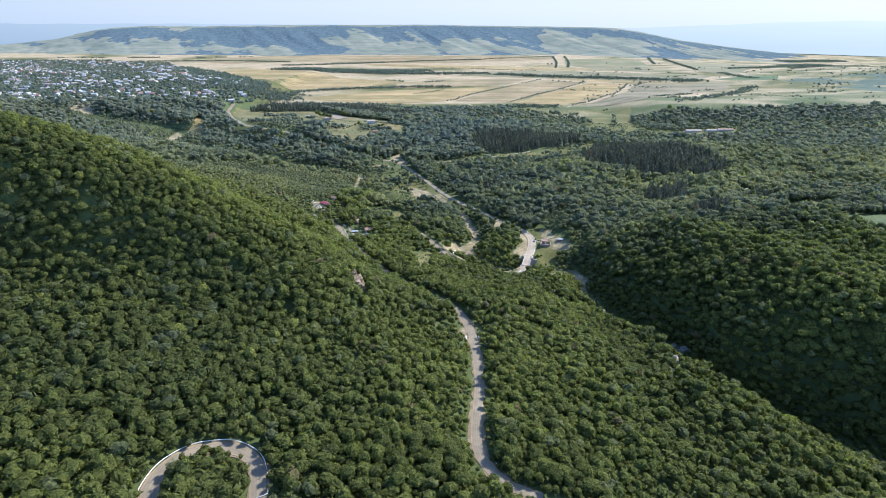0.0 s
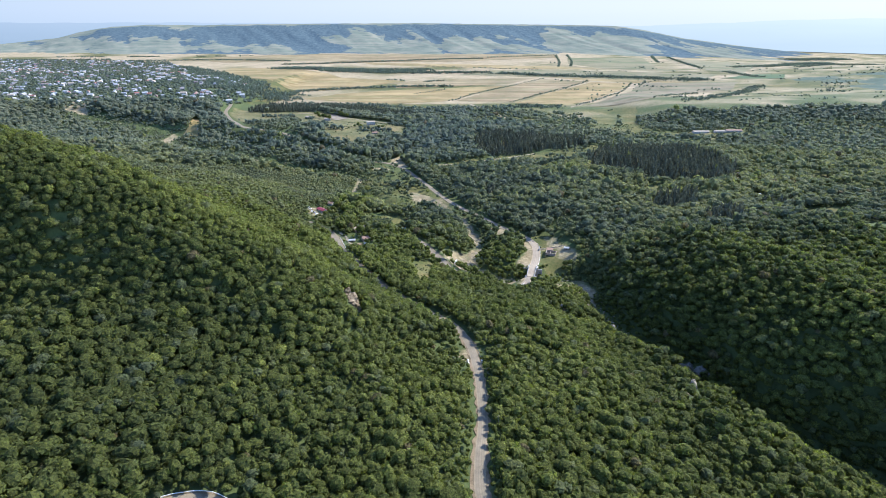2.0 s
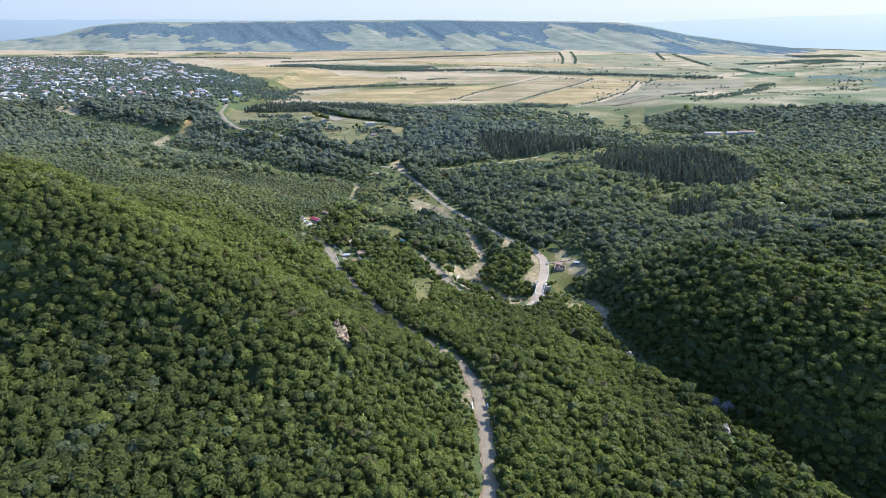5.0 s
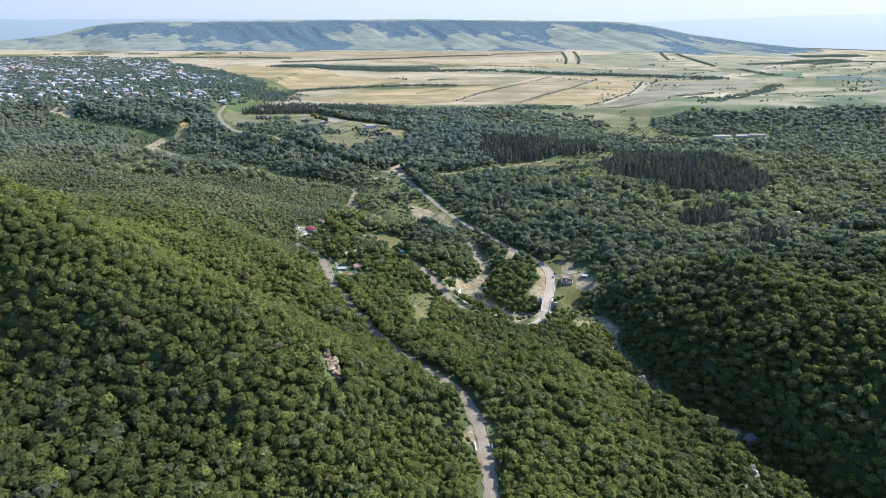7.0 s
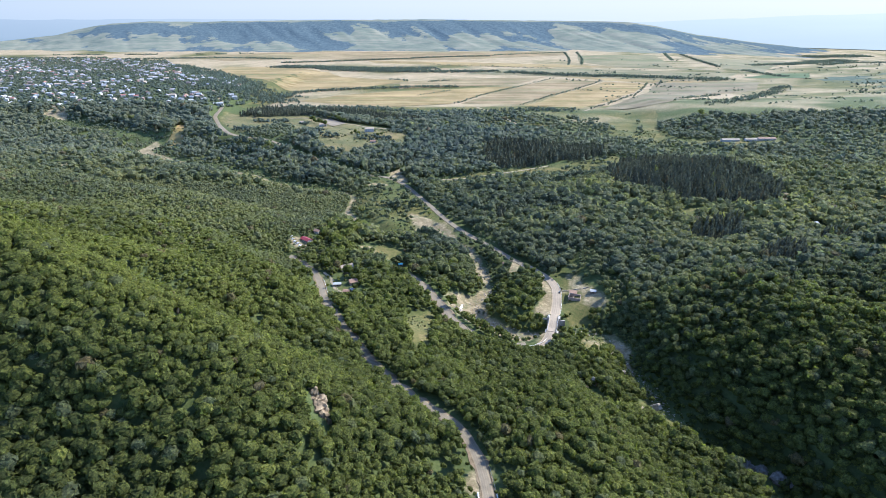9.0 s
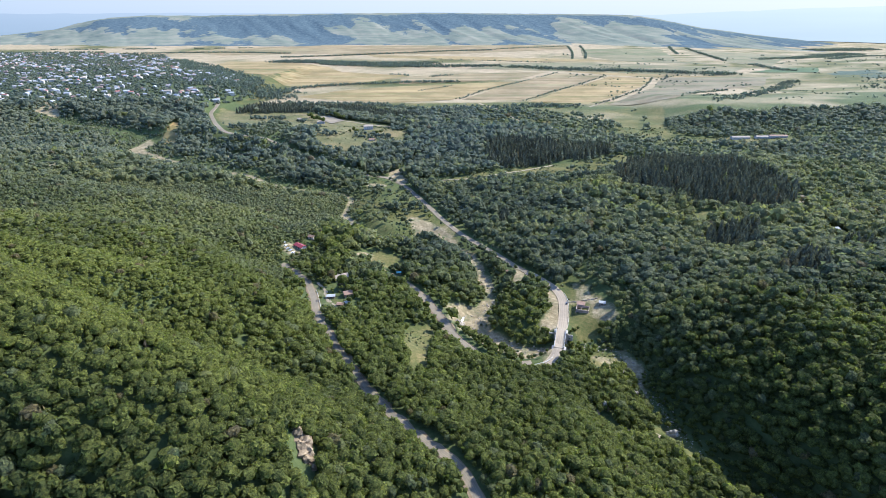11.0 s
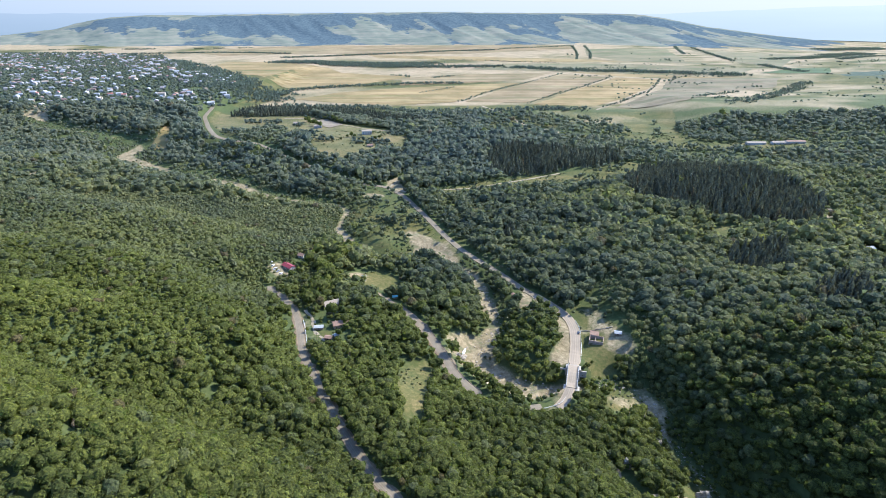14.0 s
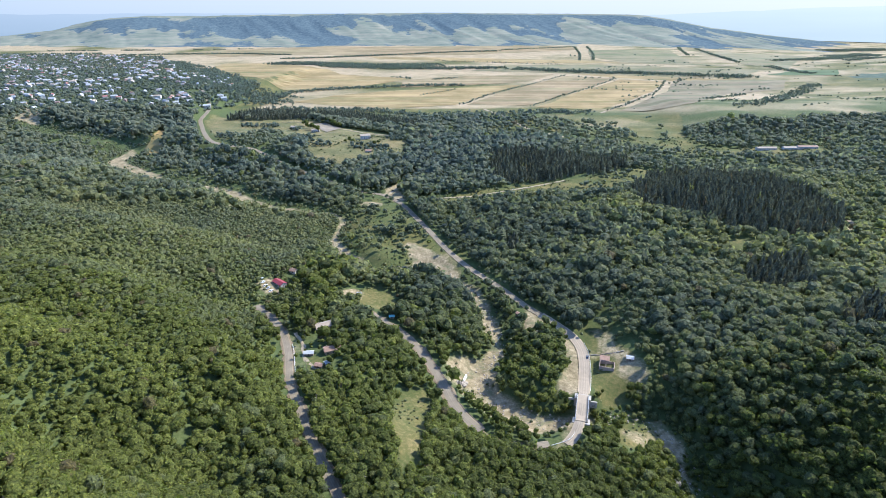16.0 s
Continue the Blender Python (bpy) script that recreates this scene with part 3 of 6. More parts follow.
def np_mesh(name, verts, faces, mat, smooth=False, tint=None, normals=None, shade=None):
    """A mesh object from arrays of corners and of equal-sided faces."""
    me = bpy.data.meshes.new(name)
    n, k = faces.shape
    me.vertices.add(len(verts))
    me.vertices.foreach_set("co", np.ascontiguousarray(verts, np.float32).ravel())
    me.loops.add(n * k)
    me.loops.foreach_set("vertex_index", np.ascontiguousarray(faces, np.int32).ravel())
    me.polygons.add(n)
    me.polygons.foreach_set("loop_start", np.arange(0, n * k, k, dtype=np.int32))
    me.polygons.foreach_set("use_smooth", np.full(n, smooth))
    if tint is not None:
        a = me.attributes.new("tint", "FLOAT", "FACE")
        a.data.foreach_set("value", np.ascontiguousarray(tint, np.float32))
    if shade is not None:
        a = me.attributes.new("shade", "FLOAT", "FACE")
        a.data.foreach_set("value", np.ascontiguousarray(shade, np.float32))
    me.materials.append(mat)
    me.update(calc_edges=True)
    if normals is not None:
        a = me.attributes.new("custom_normal", "FLOAT_VECTOR", "POINT")
        a.data.foreach_set("vector", np.ascontiguousarray(normals, np.float32).ravel())
    return new(name, me)


def quads_of_grid(rows, cols):
    i = np.arange(rows * cols).reshape(rows, cols)
    return np.stack([i[:-1, :-1], i[:-1, 1:], i[1:, 1:], i[1:, :-1]], -1).reshape(-1, 4)


ground = np_mesh("ground", np.stack([XX, YY, LAND], -1).reshape(-1, 3), quads_of_grid(*XX.shape), GROUND, True)
_c = ground.data.attributes.new("cover", "FLOAT_COLOR", "POINT")
_c.data.foreach_set("color", np.stack([GRASS, STONE, STRAW, np.ones_like(STONE)], -1).astype(np.float32).ravel())
_w = ground.data.attributes.new("wooded", "FLOAT", "POINT")
_w.data.foreach_set("value", WOODED.astype(np.float32).ravel())
tagged(ground, "hilly ground with forest floor, dry meadows and stony banks", "ground", kind="structure")


# ---- roads and the river's water ----
def ribbon(name, line, z, half, mat, label, lift, edge=0.4):
    """A strip that follows a line: worn, slightly uneven edges and a thickness."""
    t = np.gradient(line, axis=0)
    t /= np.linalg.norm(t, axis=1)[:, None]
    side = np.stack([t[:, 1], -t[:, 0]], 1)
    rng = np.random.RandomState(len(line))
    w = half + edge * (rng.rand(len(line), 2) - 0.5)
    cols = []
    for f, dz in ((-1, -0.6), (-1, 0), (-0.5, 0.05), (0, 0.08), (0.5, 0.05), (1, 0), (1, -0.6)):
        ww = np.where(f < 0, w[:, 0], w[:, 1])[:, None]
        xy = line + side * f * ww
        cols.append(np.column_stack([xy, z + lift + dz]))
    v = np.stack(cols, 1)
    ob = np_mesh(name, v.reshape(-1, 3), quads_of_grid(len(line), 7), mat, False)
    across = ob.data.attributes.new("across", "FLOAT", "POINT")
    across.data.foreach_set("value", np.tile(np.array([-1, -1, -0.5, 0, 0.5, 1, 1], np.float32), len(line)))
    return tagged(ob, label, "road", kind="structure")


for key in ("hairpin", "main", "second"):
    line, z, half = road_lines[key]
    ribbon("road_verge", line, z, half + 1.2, EARTH, "ragged brown earth verge along the road", -0.06, 2.6)
for key in ROADS:
    line, z, half = road_lines[key]
    if key == "bridge_road":          # dusty near the bridge, darker asphalt further on
        cut = int(np.argmax(line[:, 1] > 668))
        start, north = int(np.argmax(line[:, 0] > 75)), int(np.argmax(line[:, 1] > 556))
        ribbon("road", line[start:north + 1], z[start:north + 1], half, DUSTY, "dusty pale road leading over the bridge", 0.12)
        ribbon("road", line[north:cut + 1], z[north:cut + 1], 4.3, DUSTY, "broad dusty pale road beside a ruin", 0.12)
        line, z = line[cut:], z[cut:]
        cut = int(np.argmax(line[:, 1] > 1176))
        ribbon("road", line[cut:], z[cut:], 4.3, ASPHALT, "broad pale road climbing to the village", 0.12)
        line, z = line[:cut + 1], z[:cut + 1]
    ribbon("road", line, z, half, ASPHALT, "worn pale grey asphalt road winding through the forest", 0.12)
for key in TRACKS:
    line, z, half = road_lines[key]
    ribbon("dirt_track", line, z, half, DIRT, "pale dusty dirt track between trees", 0.05, 1.2)


# ---- trees ----
ROUND = 0.66          # how far a clump is lit as part of the whole crown


def crown_heart(k, levels, reach):
    """The closed heart of a crown: k-sided rings under one top, with smooth normals: two (n, 3, 3) arrays."""
    v, f = [np.array([0, 0, 1.0]) * reach(np.array([[0, 0, 1.0]]))[0]], []
    for j, zc in enumerate(levels):
        a = (np.arange(k) + 0.5 * (j % 2)) * 6.28318 / k
        d = np.stack([math.sqrt(1 - zc * zc) * np.cos(a), math.sqrt(1 - zc * zc) * np.sin(a), np.full(k, zc)], 1)
        v += list(d * reach(d)[:, None])
        for i in range(k):
            here, after = 1 + j * k + i, 1 + j * k + (i + 1) % k
            if j == 0:
                f.append((0, here, after))
            else:
                up, up2 = here - k, after - k
                f += [(up, here, up2), (here, after, up2)] if j % 2 else [(up, here, after), (up, after, up2)]
    v, f = np.array(v), np.array(f)
    flat = np.cross(v[f[:, 1]] - v[f[:, 0]], v[f[:, 2]] - v[f[:, 0]])
    n = np.zeros_like(v)
    for c in range(3):
        np.add.at(n, f[:, c], flat)
    n /= np.linalg.norm(n, axis=1)[:, None] + 1e-9
    return v[f], n[f]


def crown_template(n, size, seed, pine=False, heart=None):
    """A lumpy crown of radius 1 that stands on 0: a closed heart and n leaf clumps round it. Triangles, normals, and the shade of each."""
    rng = np.random.RandomState(seed)
    k = np.arange(n) + 0.5
    lobes = rng.randn(7, 3)
    lobes[:, 2] = np.abs(lobes[:, 2]) * 0.8
    lobes /= np.linalg.norm(lobes, axis=1)[:, None]

    def reach(d):
        return 0.46 + 0.60 * np.clip((np.max(d @ lobes.T, axis=1) - 0.4) / 0.6, 0, 1) ** 1.3

    if pine:
        u = (k / n) ** 0.75
        a = k * 2.39996 + rng.rand(n) * 0.6
        r = (u * 1.0 + 0.06) * (0.75 + 0.5 * rng.rand(n))
        c = np.stack([r * np.cos(a), r * np.sin(a), 2.0 - 2.0 * u], 1)
        nrm = np.stack([np.cos(a), np.sin(a), np.full(n, 0.55)], 1)
    else:
        zc = 1 - k / n * 1.32
        a = k * 2.39996
        q = np.sqrt(np.clip(1 - zc * zc, 0, 1))
        d = np.stack([q * np.cos(a), q * np.sin(a), zc], 1)
        c = d * (reach(d) * (0.84 + 0.30 * rng.rand(n)))[:, None]
        nrm = d
    nrm = nrm + rng.randn(n, 3) * (0.25 if pine else 0.36)
    nrm /= np.linalg.norm(nrm, axis=1)[:, None]
    t = np.cross(nrm, rng.randn(n, 3))
    t /= np.linalg.norm(t, axis=1)[:, None]
    b = np.cross(nrm, t)
    s = size * (0.65 + 0.7 * rng.rand(n, 1))
    tri = np.stack([c + t * s, c - 0.5 * t * s + 0.87 * b * s * (0.7 + 0.6 * rng.rand(n, 1)), c - 0.5 * t * s - 0.87 * b * s * (0.7 + 0.6 * rng.rand(n, 1))], 1)
    out = c * (0.9, 0.9, 1.0) + (0, 0, 0.12)
    out = out / (np.linalg.norm(out, axis=1)[:, None] + 1e-6)
    if pine:
        out = nrm
    nv = ROUND * out + (1 - ROUND) * nrm
    nv = np.repeat((nv / np.linalg.norm(nv, axis=1)[:, None])[:, None], 3, 1)
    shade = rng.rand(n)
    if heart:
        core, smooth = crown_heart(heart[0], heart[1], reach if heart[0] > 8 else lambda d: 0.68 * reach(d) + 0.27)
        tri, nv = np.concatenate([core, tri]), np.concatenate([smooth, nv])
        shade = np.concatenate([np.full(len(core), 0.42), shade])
    return tri, nv, shade


NEAR_HEART, MID_HEART, FAR_HEART, SMALL_HEART, TINY_HEART = (9, (0.72, 0.18, -0.42)), (7, (0.70, 0.12, -0.45)), (6, (0.55, -0.3)), (4, (0.5, -0.3)), (5, (-0.15,))


def wood(name, x, y, z, r, tall, lift, tint, n, size, mat, label, seed, pine=False, heart=None):
    """Many crowns in one mesh of stuff."""
    rng = np.random.RandomState(seed)
    temps = [crown_template(n, size, seed * 31 + k, pine, heart) for k in range(9)]
    pick, turn = rng.randint(0, 9, len(x)), rng.rand(len(x)) * 6.283
    vs, ts, ns, hs = [], [], [], []
    for k, (tp, nv, shade) in enumerate(temps):
        m = pick == k
        if not m.any():
            continue
        c, s = np.cos(turn[m]), np.sin(turn[m])
        p = tp[None]
        stretch = (0.82 + 0.36 * rng.rand(m.sum()))[:, None, None]
        px, py = p[..., 0] * stretch, p[..., 1] * (2.0 - stretch)
        X = px * c[:, None, None] - py * s[:, None, None]
        Y = px * s[:, None, None] + py * c[:, None, None]
        Z = np.broadcast_to(p[..., 2], X.shape)
        v = np.stack([x[m][:, None, None] + X * r[m][:, None, None], y[m][:, None, None] + Y * r[m][:, None, None],
                      (z + lift)[m][:, None, None] + Z * tall[m][:, None, None]], -1)
        vs.append(v.reshape(-1, 3))
        cc, ss, q = c[:, None, None], s[:, None, None], nv[None]
        ns.append(np.stack([q[..., 0] * cc - q[..., 1] * ss, q[..., 0] * ss + q[..., 1] * cc, np.broadcast_to(q[..., 2], X.shape)], -1).reshape(-1, 3))
        ts.append(np.repeat(tint[m], len(tp)))
        hs.append(np.tile(shade, m.sum()))
    v = np.concatenate(vs)
    ob = np_mesh(name, v, np.arange(len(v)).reshape(-1, 3), mat, False, np.concatenate(ts), np.concatenate(ns), np.concatenate(hs))
    return tagged(ob, label, "trees", kind="stuff")


def scatter(x0, x1, y0, y1, gap, seed):
    rng = np.random.RandomState(seed)
    x, y = np.meshgrid(np.arange(x0, x1, gap), np.arange(y0, y1, gap * 0.87))
    x = x + (np.arange(x.shape[0]) % 2)[:, None] * gap * 0.5
    x, y = x.ravel(), y.ravel()
    return x + (rng.rand(len(x)) - 0.5) * gap * 0.85, y + (rng.rand(len(y)) - 0.5) * gap * 0.85, rng


# the pine plantations, and single dark pines between the broad-leaved trees
PINE_AREAS = [
    [(236, 900), (250, 985), (300, 1066), (402, 1068), (452, 930), (446, 835), (408, 778), (362, 772), (303, 830)],
    [(60, 1040), (60, 1160), (122, 1190), (286, 1129), (273, 1085), (140, 1025)],
    [(262, 690), (292, 728), (332, 715), (310, 655), (285, 665)],
    [(296, 610), (330, 632), (345, 615), (320, 582), (300, 588)],
    [(60, 795), (66, 825), (82, 828), (80, 798)],
    [(375, 650), (390, 670), (420, 668), (410, 645)],
    [(-178, 690), (-168, 705), (-160, 690), (-172, 676)],
]
PINE_AREAS += [
    [(-520, 1490), (-500, 1600), (-250, 1560), (-60, 1420), (-120, 1400), (-300, 1500)],
]


# tree-free circles: house yards, and openings that clear the camera's view: x, y, reach
TREE_GAPS = [(408, 604, 13), (420, 596, 12), (432, 612, 10), (440, 622, 9), 
    (104, 444, 5),
    (104, 436, 5),
    (109, 430, 5),
    (129, 427, 6),
    (138, 432, 6),
    (145, 428, 6),
    (190, 388, 8),
    (197, 382, 7),
    (188, 382, 6),
    (162, 318, 6),
    (12, 331, 4),
    (34, 336, 3),
    (165, 1382, 14),
    (190, 1336, 14),
    (210, 1288, 14),
    (214, 1268, 12),
    (108, 1520, 12),
    (-160, 684, 12),
    (-150, 708, 8),
    (-97, 606, 8),
    (-98, 595, 6),
    (-99, 585, 6),
    (-84, 567, 8),
    (-85, 559, 6),
    (-164, 672, 8),
    (-98, 566, 6),
    (-86, 552, 6),
    (-85, 684, 9),
]
TREE_GAPS += [
    (-98, 686, 9),
    (138, 588, 14),
    (118, 586, 16),
    (-49, 644, 5),
    (404, 694, 11),
    (63, 664, 10),
    (-117, 694, 7),
    (-112, 650, 8),
    (-86, 696, 12),
    (560, 1205, 40),
    (625, 1205, 40),
    (-60, 342, 8),
    (-57, 334, 6),
    (161, 309, 6),
    (-65, 349, 5),
    (-128, 360, 3),
    (-104, 316, 2.5),
    (168, 322, 7),
    (172, 332, 6),
    (184, 346, 9),
    (106, 446, 4),
    (154, 434, 8),
    (160, 418, 7),
    (146, 414, 5),
    (118, 427, 4),
    (-602, 1565, 36),
    (25, 325, 4),
    (28, 335, 4),
    (118, 514, 13),
    (112, 504, 8),
    (96, 612, 5),
    (97, 600, 5),
    (141, 612, 9),
    (138, 634, 9),
    (147, 590, 7),
    (131, 654, 9),
    (26, 543, 8),
    (42, 535, 9),
    (60, 531, 9),
    (76, 531, 8),
]


def clearing(x, y, margin):
    """1 where trees may stand: off roads, water, meadows and stones."""
    ok = (sample(ROAD_D, x, y) > margin) & (sample(OPEN, x, y) < 0.5) & (sample(STONE, x, y) < 0.45)
    for a, b, reach in TREE_GAPS:
        ok &= np.hypot(x - a, (y - b) * 0.9) > reach * 0.85
    return ok


_gy, _gx = np.gradient(LAND, GY, GX)
STEEP = soften(np.hypot(_gx, _gy), 2)
TALL_WOODS = [(-1000, 1440), (-780, 1352), (-640, 1292), (-590, 1245), (-535, 1150), (-446, 1080), (-331, 1025), (-190, 955), (-100, 1010), (-180, 1062), (-320, 1165), (-430, 1225), (-480, 1300), (-560, 1470), (-1100, 1560)]
# (name, x0, x1, y0, y1, gap, clumps, clump size, seed)
BELTS = [
    ("near_forest", -360, 320, 140, 330, 3.5, 30, 0.29, 1),
    ("rim_forest", -215, -85, 335, 395, 3.0, 60, 0.21, 14),
    ("crest_forest", -420, -40, 320, 430, 3.1, 34, 0.27, 12),
    ("slope_forest", 150, 420, 250, 560, 3.7, 26, 0.31, 13),
    ("hill_forest", -420, 400, 330, 500, 4.1, 36, 0.27, 2),
    ("valley_forest", -660, 720, 500, 720, 5.4, 24, 0.29, 3),
    ("middle_forest", -900, 940, 720, 1000, 6.8, 16, 0.33, 4),
    ("far_forest", -1300, 1400, 1000, 1330, 6.7, 5, 0.42, 5),
    ("terrace_forest", -1700, 2000, 1330, 1510, 7.2, 4, 0.45, 6),
    ("foot_forest", -210, 230, -110, 140, 5.2, 5, 0.5, 15),
    ("back_forest", -460, 460, -120, 140, 9.5, 5, 0.5, 7),
]
for name, x0, x1, y0, y1, gap, n, size, seed in BELTS:
    x, y, rng = scatter(x0, x1, y0, y1, gap, seed)
    # only trees within the camera's widening view, plus a margin
    in_view = np.abs(x) < 0.86 * (0.913 * y + 70) + 60
    oak = step01((-x - 100) / 60) * step01((y - 362) / 16) * (1 - step01((y - 880) / 60))      # low oak scrub behind the crest
    m = clearing(x, y, 0.9 if y0 < 500 else 1.5) & (rng.rand(len(x)) > oak) & (in_view | (name in ("back_forest", "foot_forest"))) & (rng.rand(len(x)) > 0.03)
    thin = wave(x, y, 55, 11) + 0.6 * wave(x, y, 24, 12)
    m &= (thin > -1.05) | (rng.rand(len(x)) > 0.6) | (name in ("near_forest", "rim_forest", "crest_forest"))
    scrub = sample(SCRUB, x, y)
    m &= rng.rand(len(x)) > scrub * (0.78 - 0.5 * wave(x, y, 34, 15))
    pines = np.zeros(len(x), bool)
    for a in PINE_AREAS:
        pines |= inside(x, y, a) > 0
    m &= ~((y > 1210) & pines)
    crest = (x < -40) & (y > 320) & (y < 430)          # the crest that the flight passes nearest has a belt of its own
    rim = (x > -215) & (x < -85) & (y > 335) & (y < 395)
    m &= rim if name == "rim_forest" else (crest & ~rim if name == "crest_forest" else ~crest)
    foot = (np.abs(x - 10) < 220) & (y < 140)
    m &= foot if name == "foot_forest" else ~foot
    slope = (x > 150) & (y > 250) & (y < 560)
    m &= slope if name == "slope_forest" else ~slope
    m &= ~((y > np.where(x > 440, 1385 + 14 * wave(x, y, 40, 19), 1490)) & ((x > 440) | (x < -560)))
    x, y, thin, pines, = x[m], y[m], thin[m], pines[m]
    z = ground_at(x, y)
    f = rng.rand(len(x))
    r = gap * (0.47 + 0.62 * f ** 2.2) * (1 + 0.22 * np.clip(thin, -1, 1)) * (1.08 if y0 > 700 else 1.0)
    r = r * 1.06 * (1 + 0.45 * np.clip(sample(STEEP, x, y) - 0.25, 0, 0.7))
    east = step01((x - 120) / 120) * step01((y - 560) / 120)
    verge = np.clip(0.55 + sample(np.minimum(ROAD_D, np.where(YY < 500, 99, RIVER_D - 7)), x, y) / 20, 0.55, 1)
    verge = np.where((x < 8) & (y > 350) & (y < 560), 1, verge)
    island = inside(x, y, [(36, 548), (44, 640), (96, 640), (92, 552)]) > 0
    verge = np.where(island, np.minimum(verge, 0.8), verge)
    verge = np.where(inside(x, y, [(-2, 560), (8, 524), (30, 500), (84, 504), (84, 530), (40, 530), (16, 552)]) > 0, 0.6, verge)          # bushes above the river bend
    verge = np.where((x > 134) & (x < 166) & (y > 556) & (y < 690), np.minimum(verge, 0.62), verge)
    big = (x > 150) & (y < 560)          # tall beeches on the shaded eastern slope
    verge = np.where(big & (f > 0.55), 1.16, np.where(big, 0.92, verge))
    bank = np.where((x < -150) & (y > 880), np.clip(0.22 + sample(RIVER_D, x, y) / 55, 0.30, 1), 1)          # trees kept low along the western river so the camera sees its bed
    bank = np.where((x > 100) & (y < 560), np.clip(0.42 + sample(RIVER_D, x, y) / 34, 0.42, 1), bank)          # and along the eastern stream, whose bed they would shade
    r = r * np.minimum(verge, bank) * (1 - 0.3 * scrub[m]) * (1.06 if name in ("rim_forest", "crest_forest") else 1.0)
    r = np.where(y < 560, np.minimum(r, 3.5 + 0.4 * f), r)
    for hx, hy in ((-97, 604), (-84, 568), (-157, 684), (-85, 686), (120, 588)):          # trees before the houses kept low so the camera sees them
        r = r * np.where(np.hypot(x - hx, (y - hy + 8) * 0.8) < 22, 0.72, 1.0)
    tall = r * (0.85 + 0.35 * rng.rand(len(x)))
    lift = 1.6 + tall * 0.75 + big * 4.5 * f ** 3 + np.where(((x < -40) & (y > 315) & (y < 430)) | (r < 2.4), 0.35, 1.0) * (y < 720) * verge * (2.4 * rng.rand(len(x)) ** 2 + 1.3 * np.clip(wave(x, y, 14, 20), -0.5, 1))
    lift = lift * bank
    # painted light: brighter crest, spur and east, darker western hill face, far haze
    tint = np.clip(0.45 + 0.14 * step01((-x - 40) / 30) * step01((y - 340) / 14) + 0.12 * step01((y - 950) / 100) + 0.14 * step01((y - 1120) / 80) + 0.26 * east + 0.14 * step01((x - 280) / 100) * step01((y - 640) / 80) - 0.16 * step01((-x - 70) / 60) * (y < 345) + 0.12 * step01((x - 60) / 30) * step01((165 - x) / 20) * (y < 430) + 0.28 * wave(x, y, 70, 13) + 0.34 * (rng.rand(len(x)) - 0.5) + 0.1 * rng.randn(len(x)), 0.02, 0.90)
    shade_woods = inside(x, y, TALL_WOODS) * (rng.rand(len(x)) < 0.9)
    tint = np.clip(tint - 0.10 * shade_woods + 0.08 * (x < -150) * (y > 850) * (1 - shade_woods), 0.02, 0.9)
    r, tall, lift = r * (1 + 0.05 * shade_woods), tall * (1 + 0.15 * shade_woods), lift * (1 + 0.3 * shade_woods)
    tint[rng.rand(len(x)) < 0.010] = 0.96
    tint[rng.rand(len(x)) < 0.007] = 1.0
    if name == "near_forest":                      # those along the nearest stretch of road stand alone, as things
        lone = (np.abs(x - 10) < 62) & (y > 176) & (y < 300)
        lone &= np.cumsum(lone) <= 290
        SINGLE = [(float(p), float(q), float(s) / 3.2) for p, q, s in zip(x[lone], y[lone], r[lone])]
        x, y, z, r, tall, lift, tint, pines = (c[~lone] for c in (x, y, z, r, tall, lift, tint, pines))
    b = ~pines
    # further ground takes the hazier leaf colours, the eastern slope sooner
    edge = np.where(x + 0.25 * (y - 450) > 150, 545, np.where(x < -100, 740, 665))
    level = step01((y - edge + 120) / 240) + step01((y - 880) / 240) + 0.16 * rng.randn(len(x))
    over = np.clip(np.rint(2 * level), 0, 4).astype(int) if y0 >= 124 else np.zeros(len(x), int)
    labels = ("dense green broad-leaved forest on the near slopes", "green forest between slope and valley, faint haze in its leaf colour", "dense forest in the valley and on its eastern slope, haze in its leaf colour",
              "woods on the valley floor, leaf colour paled and blued by haze", "woods on the far flats, leaf colour greyed by haze")
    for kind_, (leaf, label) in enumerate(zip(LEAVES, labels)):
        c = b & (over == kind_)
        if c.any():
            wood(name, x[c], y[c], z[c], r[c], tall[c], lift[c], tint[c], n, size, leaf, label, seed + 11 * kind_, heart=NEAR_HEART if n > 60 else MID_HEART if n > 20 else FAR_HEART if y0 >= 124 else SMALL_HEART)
    if pines.any():
        p = pines
        r2 = np.minimum(r[p] * 0.72, 3.3)
        wood("pine_wood", x[p], y[p], z[p], r2, r2 * 2.1 * (0.8 + 0.4 * f[p]), r2 * 0 + 0.5, tint[p], min(46, max(24, n)), 0.5, PINE, "dark pine plantation with pointed tops", seed + 40, True)
x, y, rng = scatter(-560, -40, 1390, 1620, 8.0, 60)
m = sum(inside(x, y, a) for a in PINE_AREAS) > 0
x, y = x[m], y[m]
r = 2.8 + rng.rand(len(x))
wood("pine_wood", x, y, ground_at(x, y), r, r * 2.1, r * 0, rng.rand(len(x)) * 0.8, 18, 0.5, PINE, "dark pine belt on the terrace edge", 71, True)

# low bushes on meadows, scrub, banks and verges
x, y, rng = scatter(-700, 700, 440, 1300, 3.6, 61)
open_land = np.maximum(sample(GRASS, x, y), sample(SCRUB, x, y) * 0.8) + 0.5 * sample(STONE, x, y)
